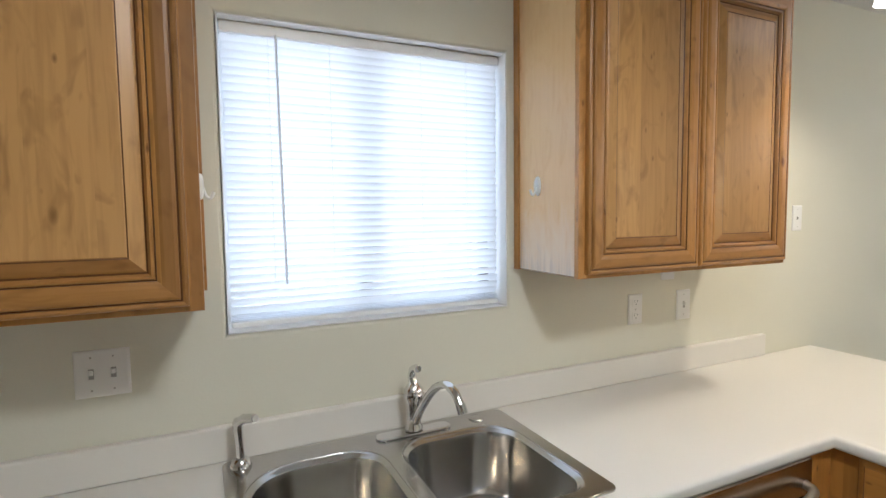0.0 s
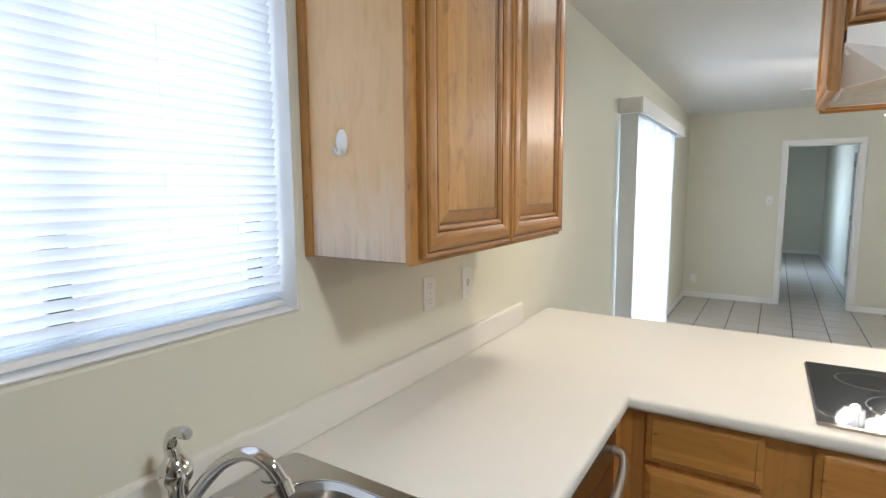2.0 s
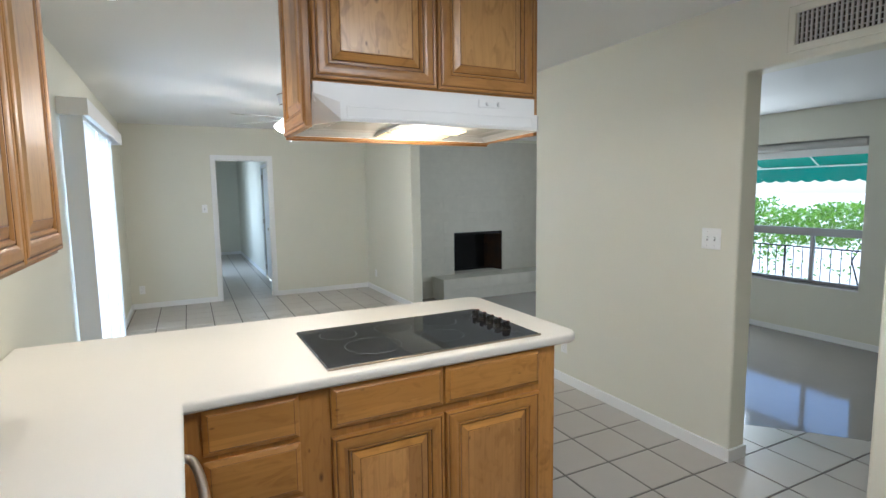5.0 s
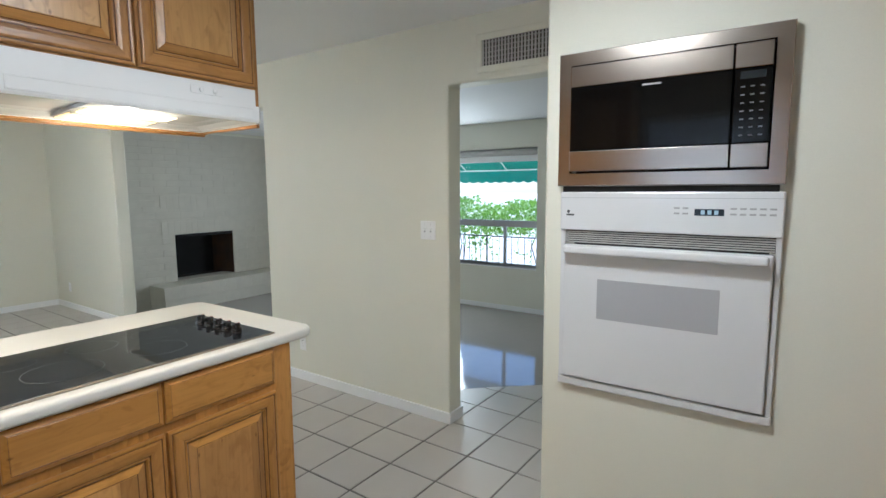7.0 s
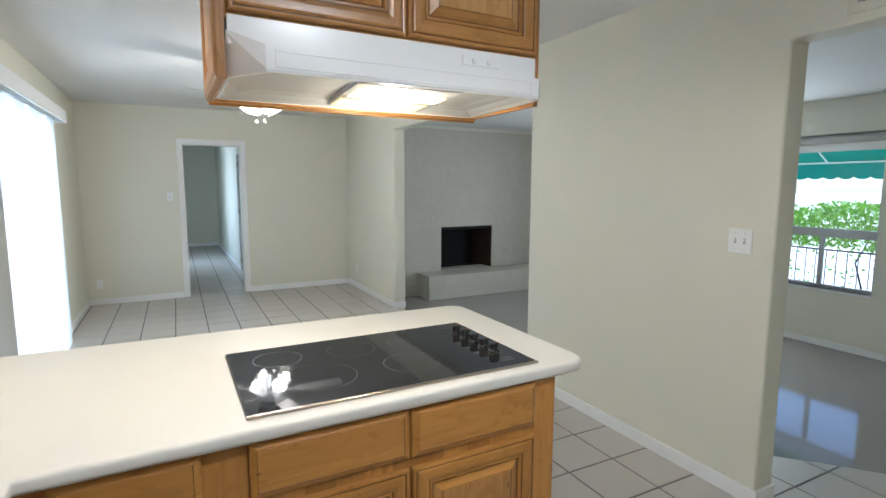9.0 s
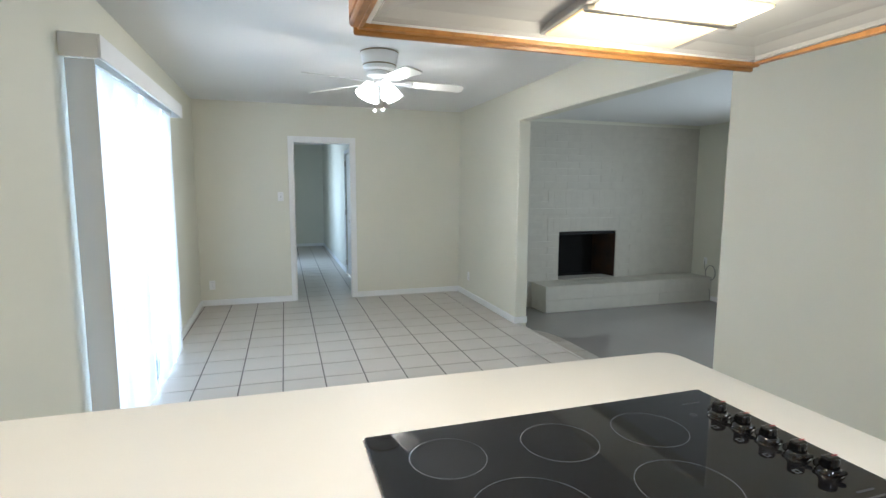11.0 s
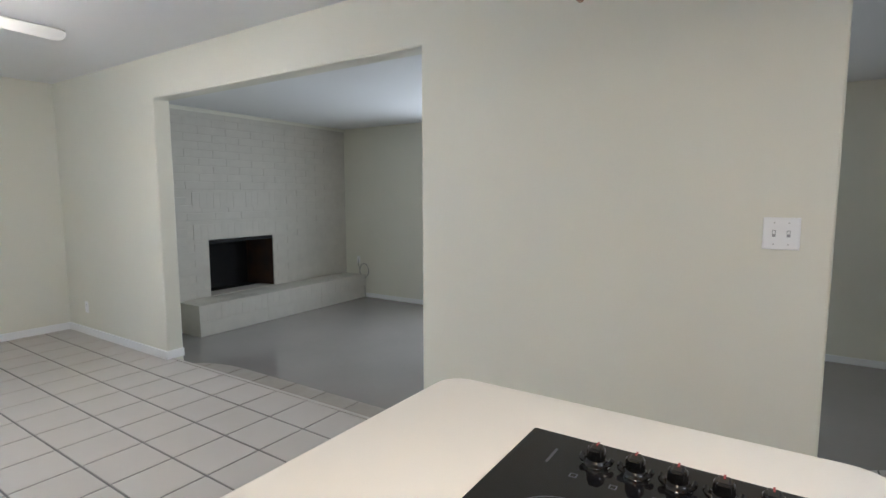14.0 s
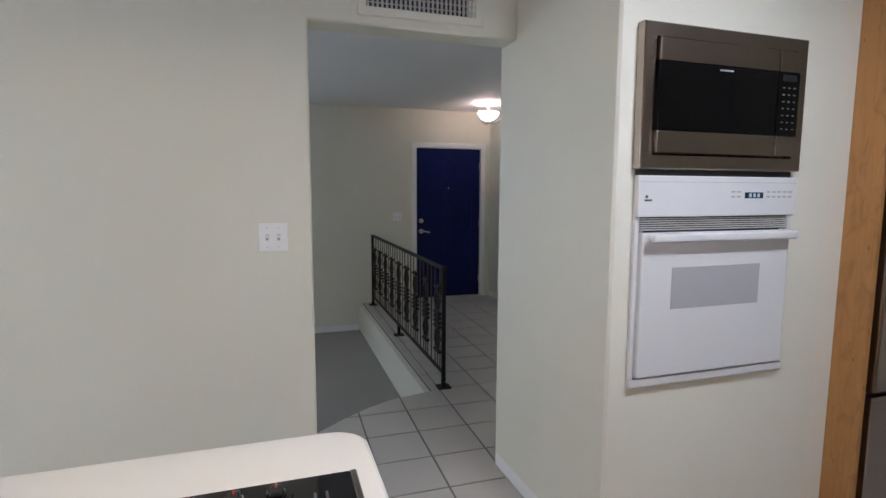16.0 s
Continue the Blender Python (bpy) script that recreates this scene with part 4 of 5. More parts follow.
h = thing("range_hood", (2.0, 0.07, 1.75), "white enamel range hood under the cabinet, lamp on", "range hood")
yl, yr = .540, -.409
part("top_band", box(1.787, 2.185, yr, yl - .003, 1.862, 1.933, .003), ENAMEL, h)
bm = bmesh.new()
low = -.010  # the underside falls towards the back
plan = lambda i, z, tip=0.0, up=0.0: [(2.186, yr + i, z + tip), (2.186, yl - i, z + tip + up), (1.84 - (.053 if up else 0) + i * .3, yl - i, z + tip * .55 + up), (1.742 + i, .455 - i * .5, z), (1.742 + i, yr + .02 + i * .5, z), (1.76 + i, yr + i, z + tip * .1)]
loft([plan(0, 1.859, up=.036), plan(0, 1.853, up=.036), plan(0, 1.802, low), plan(.004, 1.795, low), plan(.012, 1.795, low)], bm, caps=(False, False))
for corners in (((1.787, yl, 1.895), (1.742, .455, 1.859), (1.788, .455, 1.861)), ((1.742, .455, 1.859), (1.742, yr + .02, 1.859), (1.76, yr, 1.859), (1.788, yr, 1.861), (1.788, .455, 1.861))):
    bm.faces.new([bm.verts.new(c_) for c_ in corners])
part("canopy", bm, ENAMEL, h)
part("front_bead", rings_front(facing("-x", 1.742), yr + .045, .432, 1.8065, 1.8485, [(0, .0, 0), (.001, .0015, 0), (.0035, .0015, 0), (.0045, .0004, 0)]), ENAMEL, h, "raised bead round the hood front")
part("switch_plate", box(1.7835, 1.788, -.262, -.130, 1.884, 1.913, .0015), ENAMEL, h)
for y in (-.225, -.17):
    part("switch_knob", lathe([(.009, 0), (.009, .004), (.006, .007), (.001, .0075)], Matrix.Translation((1.7837, y, 1.8985)) @ pose(0, 0, 0, 0, -90, 0), 14), ENAMEL, h, smooth=True)
hollow = [[(min(x, 2.183 - i_ * .8), y, z) for x, y, z in plan(i_, z_, low)] for i_, z_ in ((.012, 1.796), (.020, 1.803), (.055, 1.815), (.11, 1.820))]
part("pan", loft(hollow, caps=(False, True)), PAN, h, "glossy grey hollow underside")
tilt = Matrix.Translation((2.01, .01, 1.800)) @ pose(0, 0, 0, 0, 3.0, 0)
def under(x0, x1, y0, y1, z0, z1, bevel=0.0):
    bm = box(x0, x1, y0, y1, z0, z1, bevel)
    bmesh.ops.transform(bm, matrix=tilt, verts=bm.verts)
    return bm
part("lamp_housing", under(-.165, .165, -.175, .175, 0, .03, .003), PAN, h, "grey lamp housing")
part("lamp_lens", under(-.095, -.005, -.155, .155, -.006, .001, .002), LENS, h, "warm glowing lamp lens")
part("rear_lens", under(.012, .150, -.150, .165, -.003, .001, .0012), LENS_DIM, h, "yellowed rear lamp lens")
part("lens_clip", under(-.004, .011, -.168, .168, -.009, .001, .002), NICKEL, h, "metal lens clip")
lamp("hood_light", "POINT", pose(1.96, 0.02, 1.715), 4.8, (1.0, .76, .47), 0.05)

# ---- microwave and oven in the wall ----
def on(y):
    return facing("+y", y)


mw = thing("microwave", (0.3, OV, 1.53), "stainless built-in microwave with black glass door", "microwave")
A0, A1, B0, B1 = -0.066, 0.662, 1.53, 2.012
part("trim_kit", rings_front(on(OV), A0, A1, B0, B1, [(0, .001, 0), (0, .036, 0), (.003, .040, 0), (.046, .040, 0), (.048, .036, 0), (.048, .0, 0)], last=False), STEEL, mw)
part("cavity", box(A0 + .049, A1 - .049, OV - .07, OV - .001, B0 + .049, B1 - .049), DARKGAP, mw)
part("door_glass", box(.090, A1 - .0505, OV + .002, OV + .056, B0 + .128, B1 - .128, .003), DOORGLASS, mw)
part("door_band", box(.090, A1 - .0505, OV + .002, OV + .058, B1 - .127, B1 - .053, .003), STEEL, mw)
part("door_band", box(.090, A1 - .0505, OV + .002, OV + .058, B0 + .053, B0 + .127, .003), STEEL, mw)
cp = part("control_panel", box(A0 + .0505, .086, OV + .002, OV + .056, B0 + .128, B1 - .128, .003), DOORGLASS, mw)
part("panel_band", box(A0 + .0505, .086, OV + .002, OV + .058, B1 - .127, B1 - .053, .003), STEEL, mw)
part("panel_band", box(A0 + .0505, .086, OV + .002, OV + .058, B0 + .053, B0 + .127, .003), STEEL, mw)
part("display", box(.002, .070, OV + .0555, OV + .0565, 1.852, 1.875), LCD, cp)
for r in range(7):
    for q in range(3):
        part("key_print", box(.004 + q * .026, .015 + q * .026, OV + .0557, OV + .0564, 1.827 - r * .0245, 1.831 - r * .0245), RINGPRINT, cp)
part("badge", box(.30, .36, OV + .0557, OV + .0566, 1.866, 1.872), PALEPRINT, mw, "small pale badge")
part("lower_strip", box(A0 + .015, A1 - .015, OV + .0005, OV + .018, 1.508, 1.529), DARKGAP, mw)
mw.location += Vector((.015, 0, .002))

ov = thing("wall_oven", (0.3, OV, 0.735), "white built-in wall oven with grey glass window", "oven")
A0, A1 = -0.066, 0.655
part("chassis", box(A0 + .02, A1 - .02, OV - .06, OV - .001, .80, 1.46), DARKGAP, ov)
part("side_rail", box(A0, A0 + .018, OV + .0005, OV + .018, .738, 1.36, .003), OVENWHITE, ov)
part("side_rail", box(A1 - .018, A1, OV + .0005, OV + .018, .738, 1.36, .003), OVENWHITE, ov)
cp = part("control_panel", box(A0, A1, OV + .0005, OV + .030, 1.350, 1.494, .005), OVENWHITE, ov)
part("display", box(.098, .186, OV + .0295, OV + .0315, 1.415, 1.437), LCD, cp)
for q in range(3):
    part("digit", box(.115 + q * .02, .127 + q * .02, OV + .0312, OV + .032, 1.419, 1.433), DIGIT, cp)
for r in range(2):
    for q in range(5):
        part("key_print", box(-.045 + q * .027, -.027 + q * .027, OV + .0297, OV + .0304, 1.418 + r * .018, 1.424 + r * .018), PALEPRINT, cp)
    for q in range(2):
        part("key_print", box(.205 + q * .027, .223 + q * .027, OV + .0297, OV + .0304, 1.418 + r * .018, 1.424 + r * .018), PALEPRINT, cp)
part("badge", box(.60, .63, OV + .0297, OV + .0304, 1.405, 1.412), PRINT, cp)
part("badge_dot", lathe([(.006, 0), (.006, .0008), (.001, .0009)], Matrix.Translation((.622, OV + .0297, 1.421)) @ pose(0, 0, 0, -90), 14), PRINT, cp)
part("panel_seam", box(A0 + .004, A1 - .004, OV + .0298, OV + .0303, 1.4715, 1.4730), PALEPRINT, cp)
vent = part("vent", box(A0 + .018, A1 - .018, OV + .0005, OV + .010, 1.300, 1.349), DARKGAP, ov, "dark louvred vent")
for q in range(6):
    part("louvre", box(A0 + .018, A1 - .018, OV + .008, OV + .020, 1.303 + q * .0078, 1.3068 + q * .0078), GREYMETAL, vent)
part("door", box(A0 + .020, A1 - .020, OV + .002, OV + .036, .775, 1.296, .006), OVENWHITE, ov)
part("window_glass", box(.097, .503, OV + .0355, OV + .0372, 1.020, 1.171, .0005), ENAMEL_GREY, ov, "grey oven window")
hd = part("handle", box(A0 + .03, A1 - .03, OV + .060, OV + .082, 1.264, 1.296, .010, 3), OVENWHITE, ov)
for x in (A0 + .05, A1 - .08):
    part("handle_post", box(x, x + .03, OV + .034, OV + .065, 1.269, 1.291, .004), OVENWHITE, hd)
part("bottom_rail", box(A0, A1, OV + .0005, OV + .026, .738, .768, .004), OVENWHITE, ov)
ov.location += Vector((.012, 0, .016))

solid("fridge_panel", box(-.392, -.370, -1.72, -.835, 0, 2.3, .002), WOOD_Z, "tall knotty alder end panel beside the refrigerator", "panel")
solid("fridge_panel", box(-1.40, -1.378, -1.72, -.835, 0, 2.3, .002), WOOD_Z, "tall knotty alder end panel beyond the refrigerator", "panel")
fr = thing("refrigerator", (-.88, -1.3, 0), "grey steel refrigerator between wooden panels", "refrigerator")
part("cabinet", box(-1.34, -.43, -1.70, -.90, .03, 1.76, .004), GREYMETAL, fr)
part("door", box(-1.34, -.43, -.895, -.83, .64, 1.755, .012, 3), STEEL, fr)
part("freezer_drawer", box(-1.34, -.43, -.895, -.83, .06, .625, .012, 3), STEEL, fr)
part("handle", tube(arc([(-1.29, -.83, .75), (-1.29, -.785, .78), (-1.29, -.785, 1.4), (-1.29, -.83, 1.43)], 5), .012, 10), NICKEL, fr, smooth=True)

# ---- air return grille over the opening ----
g = thing("air_vent", (1.2, py(1.2), 2.19), "white framed air return grille over the opening", "air vent")
put = facing("+y", py(1.2))
part("frame", rings_front(put, .925, 1.488, 2.178, 2.395, [(0, 0, 0), (0, .006, 0), (.004, .010, 0), (.034, .010, 0), (.037, .006, 0), (.037, .001, 0)], last=False), WALL, g)
part("backing", box(.962, 1.451, py(1.2) + .0005, py(1.2) + .0015, 2.215, 2.358), DARKGAP, g)
for q in range(24):
    x = .972 + q * .0203
    part("slat", box(x, x + .009, py(1.2) + .002, py(1.2) + .0085, 2.215, 2.358), GREYMETAL, g)
for q in range(5):
    part("cross_bar", box(.962, 1.451, py(1.2) + .0016, py(1.2) + .004, 2.232 + q * .027, 2.236 + q * .027), GREYMETAL, g)
g.location += Vector((.010, 0, .009))

# ---- lamps ----
def bell(m, r=0.055, tall=0.11, bm=None):
    return lathe([(r * .42, tall), (r * .55, tall * .92), (r * .72, tall * .7), (r * .86, tall * .4), (r * 1.0, .012), (r * 1.06, 0), (r * 1.02, .001), (r * .80, tall * .4), (r * .6, tall * .8)], m, 24, bm)


BX, BY = 2.165, 1.087
p = thing("ceiling_light", (BX, BY, CZ), "brushed nickel kitchen ceiling light with glowing bell shades", "ceiling light")
part("canopy", lathe([(.065, 0), (.065, -.012), (.052, -.022), (.02, -.03), (.012, -.08), (.001, -.082)], Matrix.Translation((BX, BY, CZ))), NICKEL, p, smooth=True)
for dx, dy in ((.045, .078), (-.045, -.078)):
    x, y = BX + dx, BY + dy
    part("arm", tube(arc([(BX, BY, CZ - .06), (BX + .6 * dx, BY + .6 * dy, CZ - .05), (x, y, CZ - .08), (x, y, CZ - .15)], 5), .007, 8), NICKEL, p, smooth=True)
    s = part("shade", bell(Matrix.Translation((x, y, 2.258)), .047, .105), SHADE, p, "glowing frosted glass shade", True)
    part("bulb", lathe([(.001, -.03), (.016, -.024), (.022, 0), (.014, .025), (.012, .04)], Matrix.Translation((x, y, 2.30)), 14), BULB, s, smooth=True)
    lamp("kitchen_bulb", "SPOT", pose(x, y, 2.252), 8.0, (1.0, .76, .50), 0.03)

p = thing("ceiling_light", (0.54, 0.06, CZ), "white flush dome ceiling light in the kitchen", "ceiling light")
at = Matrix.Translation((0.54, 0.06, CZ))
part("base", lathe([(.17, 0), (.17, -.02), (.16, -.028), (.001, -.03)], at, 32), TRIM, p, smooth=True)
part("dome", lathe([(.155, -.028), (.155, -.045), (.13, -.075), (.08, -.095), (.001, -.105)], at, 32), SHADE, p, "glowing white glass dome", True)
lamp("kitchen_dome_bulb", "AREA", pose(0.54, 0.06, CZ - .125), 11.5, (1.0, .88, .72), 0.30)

FX, FY = 5.27, -0.09
f = thing("ceiling_fan", (FX, FY, CZ), "white five-blade ceiling fan with lit glass shades", "ceiling fan")
at = Matrix.Translation((FX, FY, CZ))
part("housing", lathe([(.142, 0), (.146, -.01), (.138, -.055), (.126, -.105), (.128, -.113), (.118, -.135), (.090, -.148), (.001, -.149)], at, 36), TRIM, f, smooth=True)
part("band", lathe([(.1275, -.098), (.131, -.103), (.1285, -.108)], at, 36), BRASS, f, smooth=True)
part("band", lathe([(.1425, -.001), (.149, -.005), (.147, -.012)], at, 36), BRASS, f, smooth=True)
part("rotor", lathe([(.085, -.148), (.098, -.160), (.098, -.182), (.06, -.195), (.045, -.21), (.05, -.225), (.045, -.24), (.001, -.242)], at, 30), TRIM, f, smooth=True)
for q in range(5):
    m = at @ pose(0, 0, -.222, 0, 0, -98 + 72 * q) @ pose(0, 0, 0, -12, 3, 0)
    bm = prism([(.20, -.052), (.24, -.058), (.62, -.068), (.655, -.055), (.665, -.02), (.665, .02), (.655, .055), (.62, .068), (.24, .058), (.20, .052)], -.003, .003, m)
    bl = part("blade", bm, FANWHITE, f)
    part("blade_iron", prism([(.07, -.014), (.16, -.018), (.25, -.045), (.265, 0), (.25, .045), (.16, .018), (.07, .014)], -.009, -.0035, m), TRIM, bl)
for q in range(4):
    a = radians(20 + 90 * q)
    m = Matrix.Translation((FX + .085 * math.cos(a), FY + .085 * math.sin(a), 2.265)) @ Matrix.Rotation(radians(-34), 4, Vector((-math.sin(a), math.cos(a), 0))) @ Matrix.Translation((0, 0, -.105))
    part("lamp_arm", tube([(FX + .03 * math.cos(a), FY + .03 * math.sin(a), 2.29), (FX + .09 * math.cos(a), FY + .09 * math.sin(a), 2.262)], .014, 10), TRIM, f)
    s = part("shade", bell(m, .066, .115), SHADE, f, "glowing frosted tulip shade", True)
    part("bulb", lathe([(.001, .01), (.02, .02), (.024, .04), (.014, .07), (.012, .09)], m, 14), BULB, s, smooth=True)
    lamp("fan_bulb", "POINT", m @ Matrix.Translation((0, 0, -.015)), 7.0, (1.0, .78, .55), 0.03)
for dx, dy, z in ((-.03, .045, 2.07), (.02, -.03, 2.085)):
    ch = part("pull_chain", tube([(FX + dx, FY + dy, 2.29), (FX + dx, FY + dy, z)], .0015, 6), BRASS, f)
    part("pull_knob", lathe([(.001, 0), (.011, .004), (.013, .014), (.008, .024), (.001, .028)], Matrix.Translation((FX + dx, FY + dy, z - .014)), 12), TRIM, ch, smooth=True)

EX, EY = -0.65, -5.40
e = thing("ceiling_light", (EX, EY, CZ), "brass-armed entry ceiling light with glowing glass bowl", "ceiling light")
at = Matrix.Translation((EX, EY, CZ))
part("canopy", lathe([(.065, 0), (.065, -.012), (.03, -.03), (.012, -.04), (.012, -.11), (.001, -.112)], at, 20), TRIM, e, smooth=True)
part("bowl", lathe([(.130, -.105), (.135, -.112), (.124, -.145), (.10, -.175), (.068, -.198), (.025, -.21), (.001, -.212)], at, 32), SHADE, e, "glowing alabaster glass bowl", True)
part("finial", lathe([(.001, 0), (.012, .006), (.016, .016), (.006, .028)], at @ Matrix.Translation((0, 0, -.246)), 12), BRASS, e, smooth=True)
for q in range(3):
    a = radians(30 + 120 * q)
    part("scroll_arm", tube(arc([(EX + .02 * math.cos(a), EY + .02 * math.sin(a), CZ - .24), (EX + .1 * math.cos(a), EY + .1 * math.sin(a), CZ - .235), (EX + .19 * math.cos(a), EY + .19 * math.sin(a), CZ - .17), (EX + .195 * math.cos(a), EY + .195 * math.sin(a), CZ - .09)], 5), .006, 8), BRASS, e, smooth=True)
lamp("entry_bulb", "POINT", pose(EX, EY, CZ - .075), 5.0, (1.0, .58, .36), 0.05)

# ---- entry door and railing ----
d = thing("door_3", (-.387, FRONT - .05, 0), "navy blue six-panel entry door, closed", "door", kind="structure")
DX0, DX1 = -0.842, 0.067
leaf = part("leaf", box(DX0, DX1, FRONT - .075, FRONT - .035, .012, 2.026, .002), NAVY, d)
put = facing("+y", FRONT - .035)
for u0, u1 in ((DX0 + .11, -.435), (-.345, DX1 - .11)):
    for z0, z1 in ((.22, .80), (.93, 1.50), (1.62, 1.86)):
        part("panel", rings_front(put, u0, u1, z0, z1, [(0, .0005, 0), (.008, .007, 0), (.018, .002, 0), (.05, .007, 0)]), NAVY, leaf)
for x0, x1, z0, z1 in ((DX1 + .003, DX1 + .066, 0, 2.03), (DX0 - .066, DX0 - .003, 0, 2.03), (DX0 - .066, DX1 + .066, 2.03, 2.093)):
    part("casing", box(x0, x1, FRONT, FRONT + .016, z0, z1, .004), TRIM, d)
part("sill", box(DX0 - .01, DX1 + .01, FRONT - .1, FRONT + .03, 0, .012, .003), NICKEL, d)
at = lambda z: Matrix.Translation((DX1 - .07, FRONT - .035, z)) @ pose(0, 0, 0, -90)
part("deadbolt", lathe([(.032, 0), (.032, .008), (.026, .016), (.024, .026), (.001, .027)], at(1.06), 20), NICKEL, d, "satin nickel deadbolt", True)
hd = part("lever_rose", lathe([(.033, 0), (.033, .007), (.014, .014), (.012, .05), (.001, .052)], at(.92), 20), NICKEL, d, "satin nickel lever", True)
part("lever", tube(arc([(DX1 - .07, FRONT + .012, .92), (DX1 - .11, FRONT + .014, .918), (DX1 - .175, FRONT + .012, .905)], 5), .009, 10), NICKEL, hd, smooth=True)
part("peephole", lathe([(.008, 0), (.008, .005), (.001, .006)], Matrix.Translation((-.387, FRONT - .035, 1.50)) @ pose(0, 0, 0, -90), 12), NICKEL, d)
for z in (.25, 1.02, 1.80):
    part("hinge", box(DX0 - .012, DX0 + .012, FRONT - .036, FRONT - .018, z - .05, z + .05, .003), NICKEL, d)

r = thing("iron_railing", (0.695, -4.45, 0), "black wrought iron railing with scrolled pickets along the entry", "railing")
RX, R0, R1, RT = 0.698, -2.972, -5.93, 0.905
bm = box(RX - .022, RX + .022, R1, R0, RT - .018, RT, .005)
part("hand_rail", bm, IRON, r)
part("lower_rail", box(RX - .012, RX + .012, R1, R0, .10, .118, .003), IRON, r)
for y in (R0 - .015, (R0 + R1) / 2, R1 + .015):
    po = part("post", box(RX - .014, RX + .014, y - .014, y + .014, 0.006, RT - .018 if y != (R0 + R1) / 2 else .10, .002), IRON, r)
    part("foot", box(RX - .05, RX + .05, y - .05, y + .05, 0.0, .008, .002), IRON, po)
n = 9
step = (R1 - R0) / n
for q in range(n):
    y = R0 + step * (q + .5)
    for dy in (-.5 * step, -.062, .062) if q else (-.062, .062):
        part("picket", box(RX - .004, RX + .004, y + dy - .004, y + dy + .004, .118, RT - .018), BRONZE, r)
    mid = part("picket", box(RX - .004, RX + .004, y - .004, y + .004, .118, RT - .14), BRONZE, r)
    for z in (.735, .535, .500, .465, .430, .240):
        part("collar", box(RX - .016, RX + .016, y - .066, y + .066, z - .010, z + .010, .004), IRON, mid)
    for a, b, wide in ((.725, .545, .040), (.420, .250, .040)):
        for sg in (1, -1):
            pts = [(RX, y + sg * (.006 + wide * math.sin(t) ** 1.5), a + (b - a) * t / math.pi) for t in np.linspace(0, math.pi, 9)]
            part("leaf", tube(pts, [.004 + .011 * math.sin(t) for t in np.linspace(0, math.pi, 9)], 6), IRON, mid)

# ---- fireplace ----
HX = 7.79
fb = thing("firebox", (8.5, -4.0, 0.04), "black sooty open firebox in the block wall", "fireplace")
part("back", box(8.78, 8.82, -4.45, -3.55, .03, .82), SOOT, fb)
part("floor", box(8.25, 8.82, -4.56, -3.45, .02, .044), SOOT, fb)
part("ceiling", box(8.26, 8.82, -4.56, -3.45, .804, .84), SOOT, fb)
part("cheek", prism([(8.255, -4.531), (8.78, -4.45), (8.78, -4.49), (8.255, -4.57)], .044, .804), FIREBRICK, fb, "scorched firebrick cheek")
part("cheek", prism([(8.255, -3.479), (8.78, -3.55), (8.78, -3.51), (8.255, -3.44)], .044, .804), SOOT, fb)
part("lintel", box(8.256, 8.32, -4.53, -3.48, .752, .792, .003), IRON, fb, "dark iron lintel bar")
solid("chimney_back", box(8.83, 9.0, -4.9, -3.1, SUNK, CZ), MORTAR, "plain masonry behind the firebox", "wall", "structure")

# ---- living room window and what lies outside ----
w = thing("window_3", (4.23, FRONT - .1, .32), "aluminium living room window with fixed upper and sliding lower panes", "window", kind="structure")
for a in ((3.06, 3.10, .32, 2.125), (5.36, 5.40, .32, 2.125), (3.10, 5.36, .32, .36), (3.10, 5.36, 2.085, 2.125), (3.10, 5.36, .93, 1.03), (3.615, 3.66, .36, .93), (4.75, 4.80, .36, .93)):
    part("window_frame", box(a[0], a[1], FRONT - .13, FRONT - .09, a[2], a[3], .003), ALU, w)
for a in ((3.10, 5.36, 1.03, 2.085), (3.10, 3.615, .36, .93), (3.66, 4.75, .36, .93), (4.80, 5.36, .36, .93)):
    part("pane", box(a[0], a[1], FRONT - .112, FRONT - .107, a[2], a[3]), GLASS, w).visible_shadow = False
part("window_sill", box(3.06, 5.40, FRONT - .2, FRONT + .01, .30, .32, .003), TRIM, w)
rs = thing("roller_shade", (4.23, FRONT - .05, 1.98), "grey rolled-up window shade at the window's head", "window shade")
part("roll", tube([(3.08, FRONT - .05, 2.06), (5.38, FRONT - .05, 2.06)], .045, 16), GREYMETAL, rs, smooth=True)
part("hem", box(3.08, 5.38, FRONT - .056, FRONT - .048, 1.925, 2.06, .002), WHITE, rs)

aw = thing("awning", (4.2, FRONT - .9, 2.0), "green canvas awning with scalloped white edge", "awning")
part("canopy", loft([[(2.4, FRONT - .22, 2.42), (6.1, FRONT - .22, 2.42), (6.1, FRONT - 1.25, 1.86), (2.4, FRONT - 1.25, 1.86)], [(2.4, FRONT - .22, 2.43), (6.1, FRONT - .22, 2.43), (6.1, FRONT - 1.25, 1.87), (2.4, FRONT - 1.25, 1.87)]]), AWNING, aw)
edge = [(2.4 + .0185 * q, 1.655 + .035 * abs(math.sin(math.pi * q / 10)) ** 0.7 * -1 + .0) for q in range(201)]
bm = bmesh.new()
top = [bm.verts.new((x, FRONT - 1.25, 1.865)) for x, _ in edge]
low = [bm.verts.new((x, FRONT - 1.255, z)) for x, z in edge]
for q in range(200):
    bm.faces.new((top[q], top[q + 1], low[q + 1], low[q]))
bmesh.ops.solidify(bm, geom=list(bm.faces), thickness=.004)
part("valance", bm, AWNING, aw, "scalloped green valance")
for q in range(5):
    part("frame_bar", tube([(2.5 + q * .85, FRONT - .23, 2.40), (2.5 + q * .85, FRONT - 1.24, 1.85)], .012, 8), TRIM, aw)
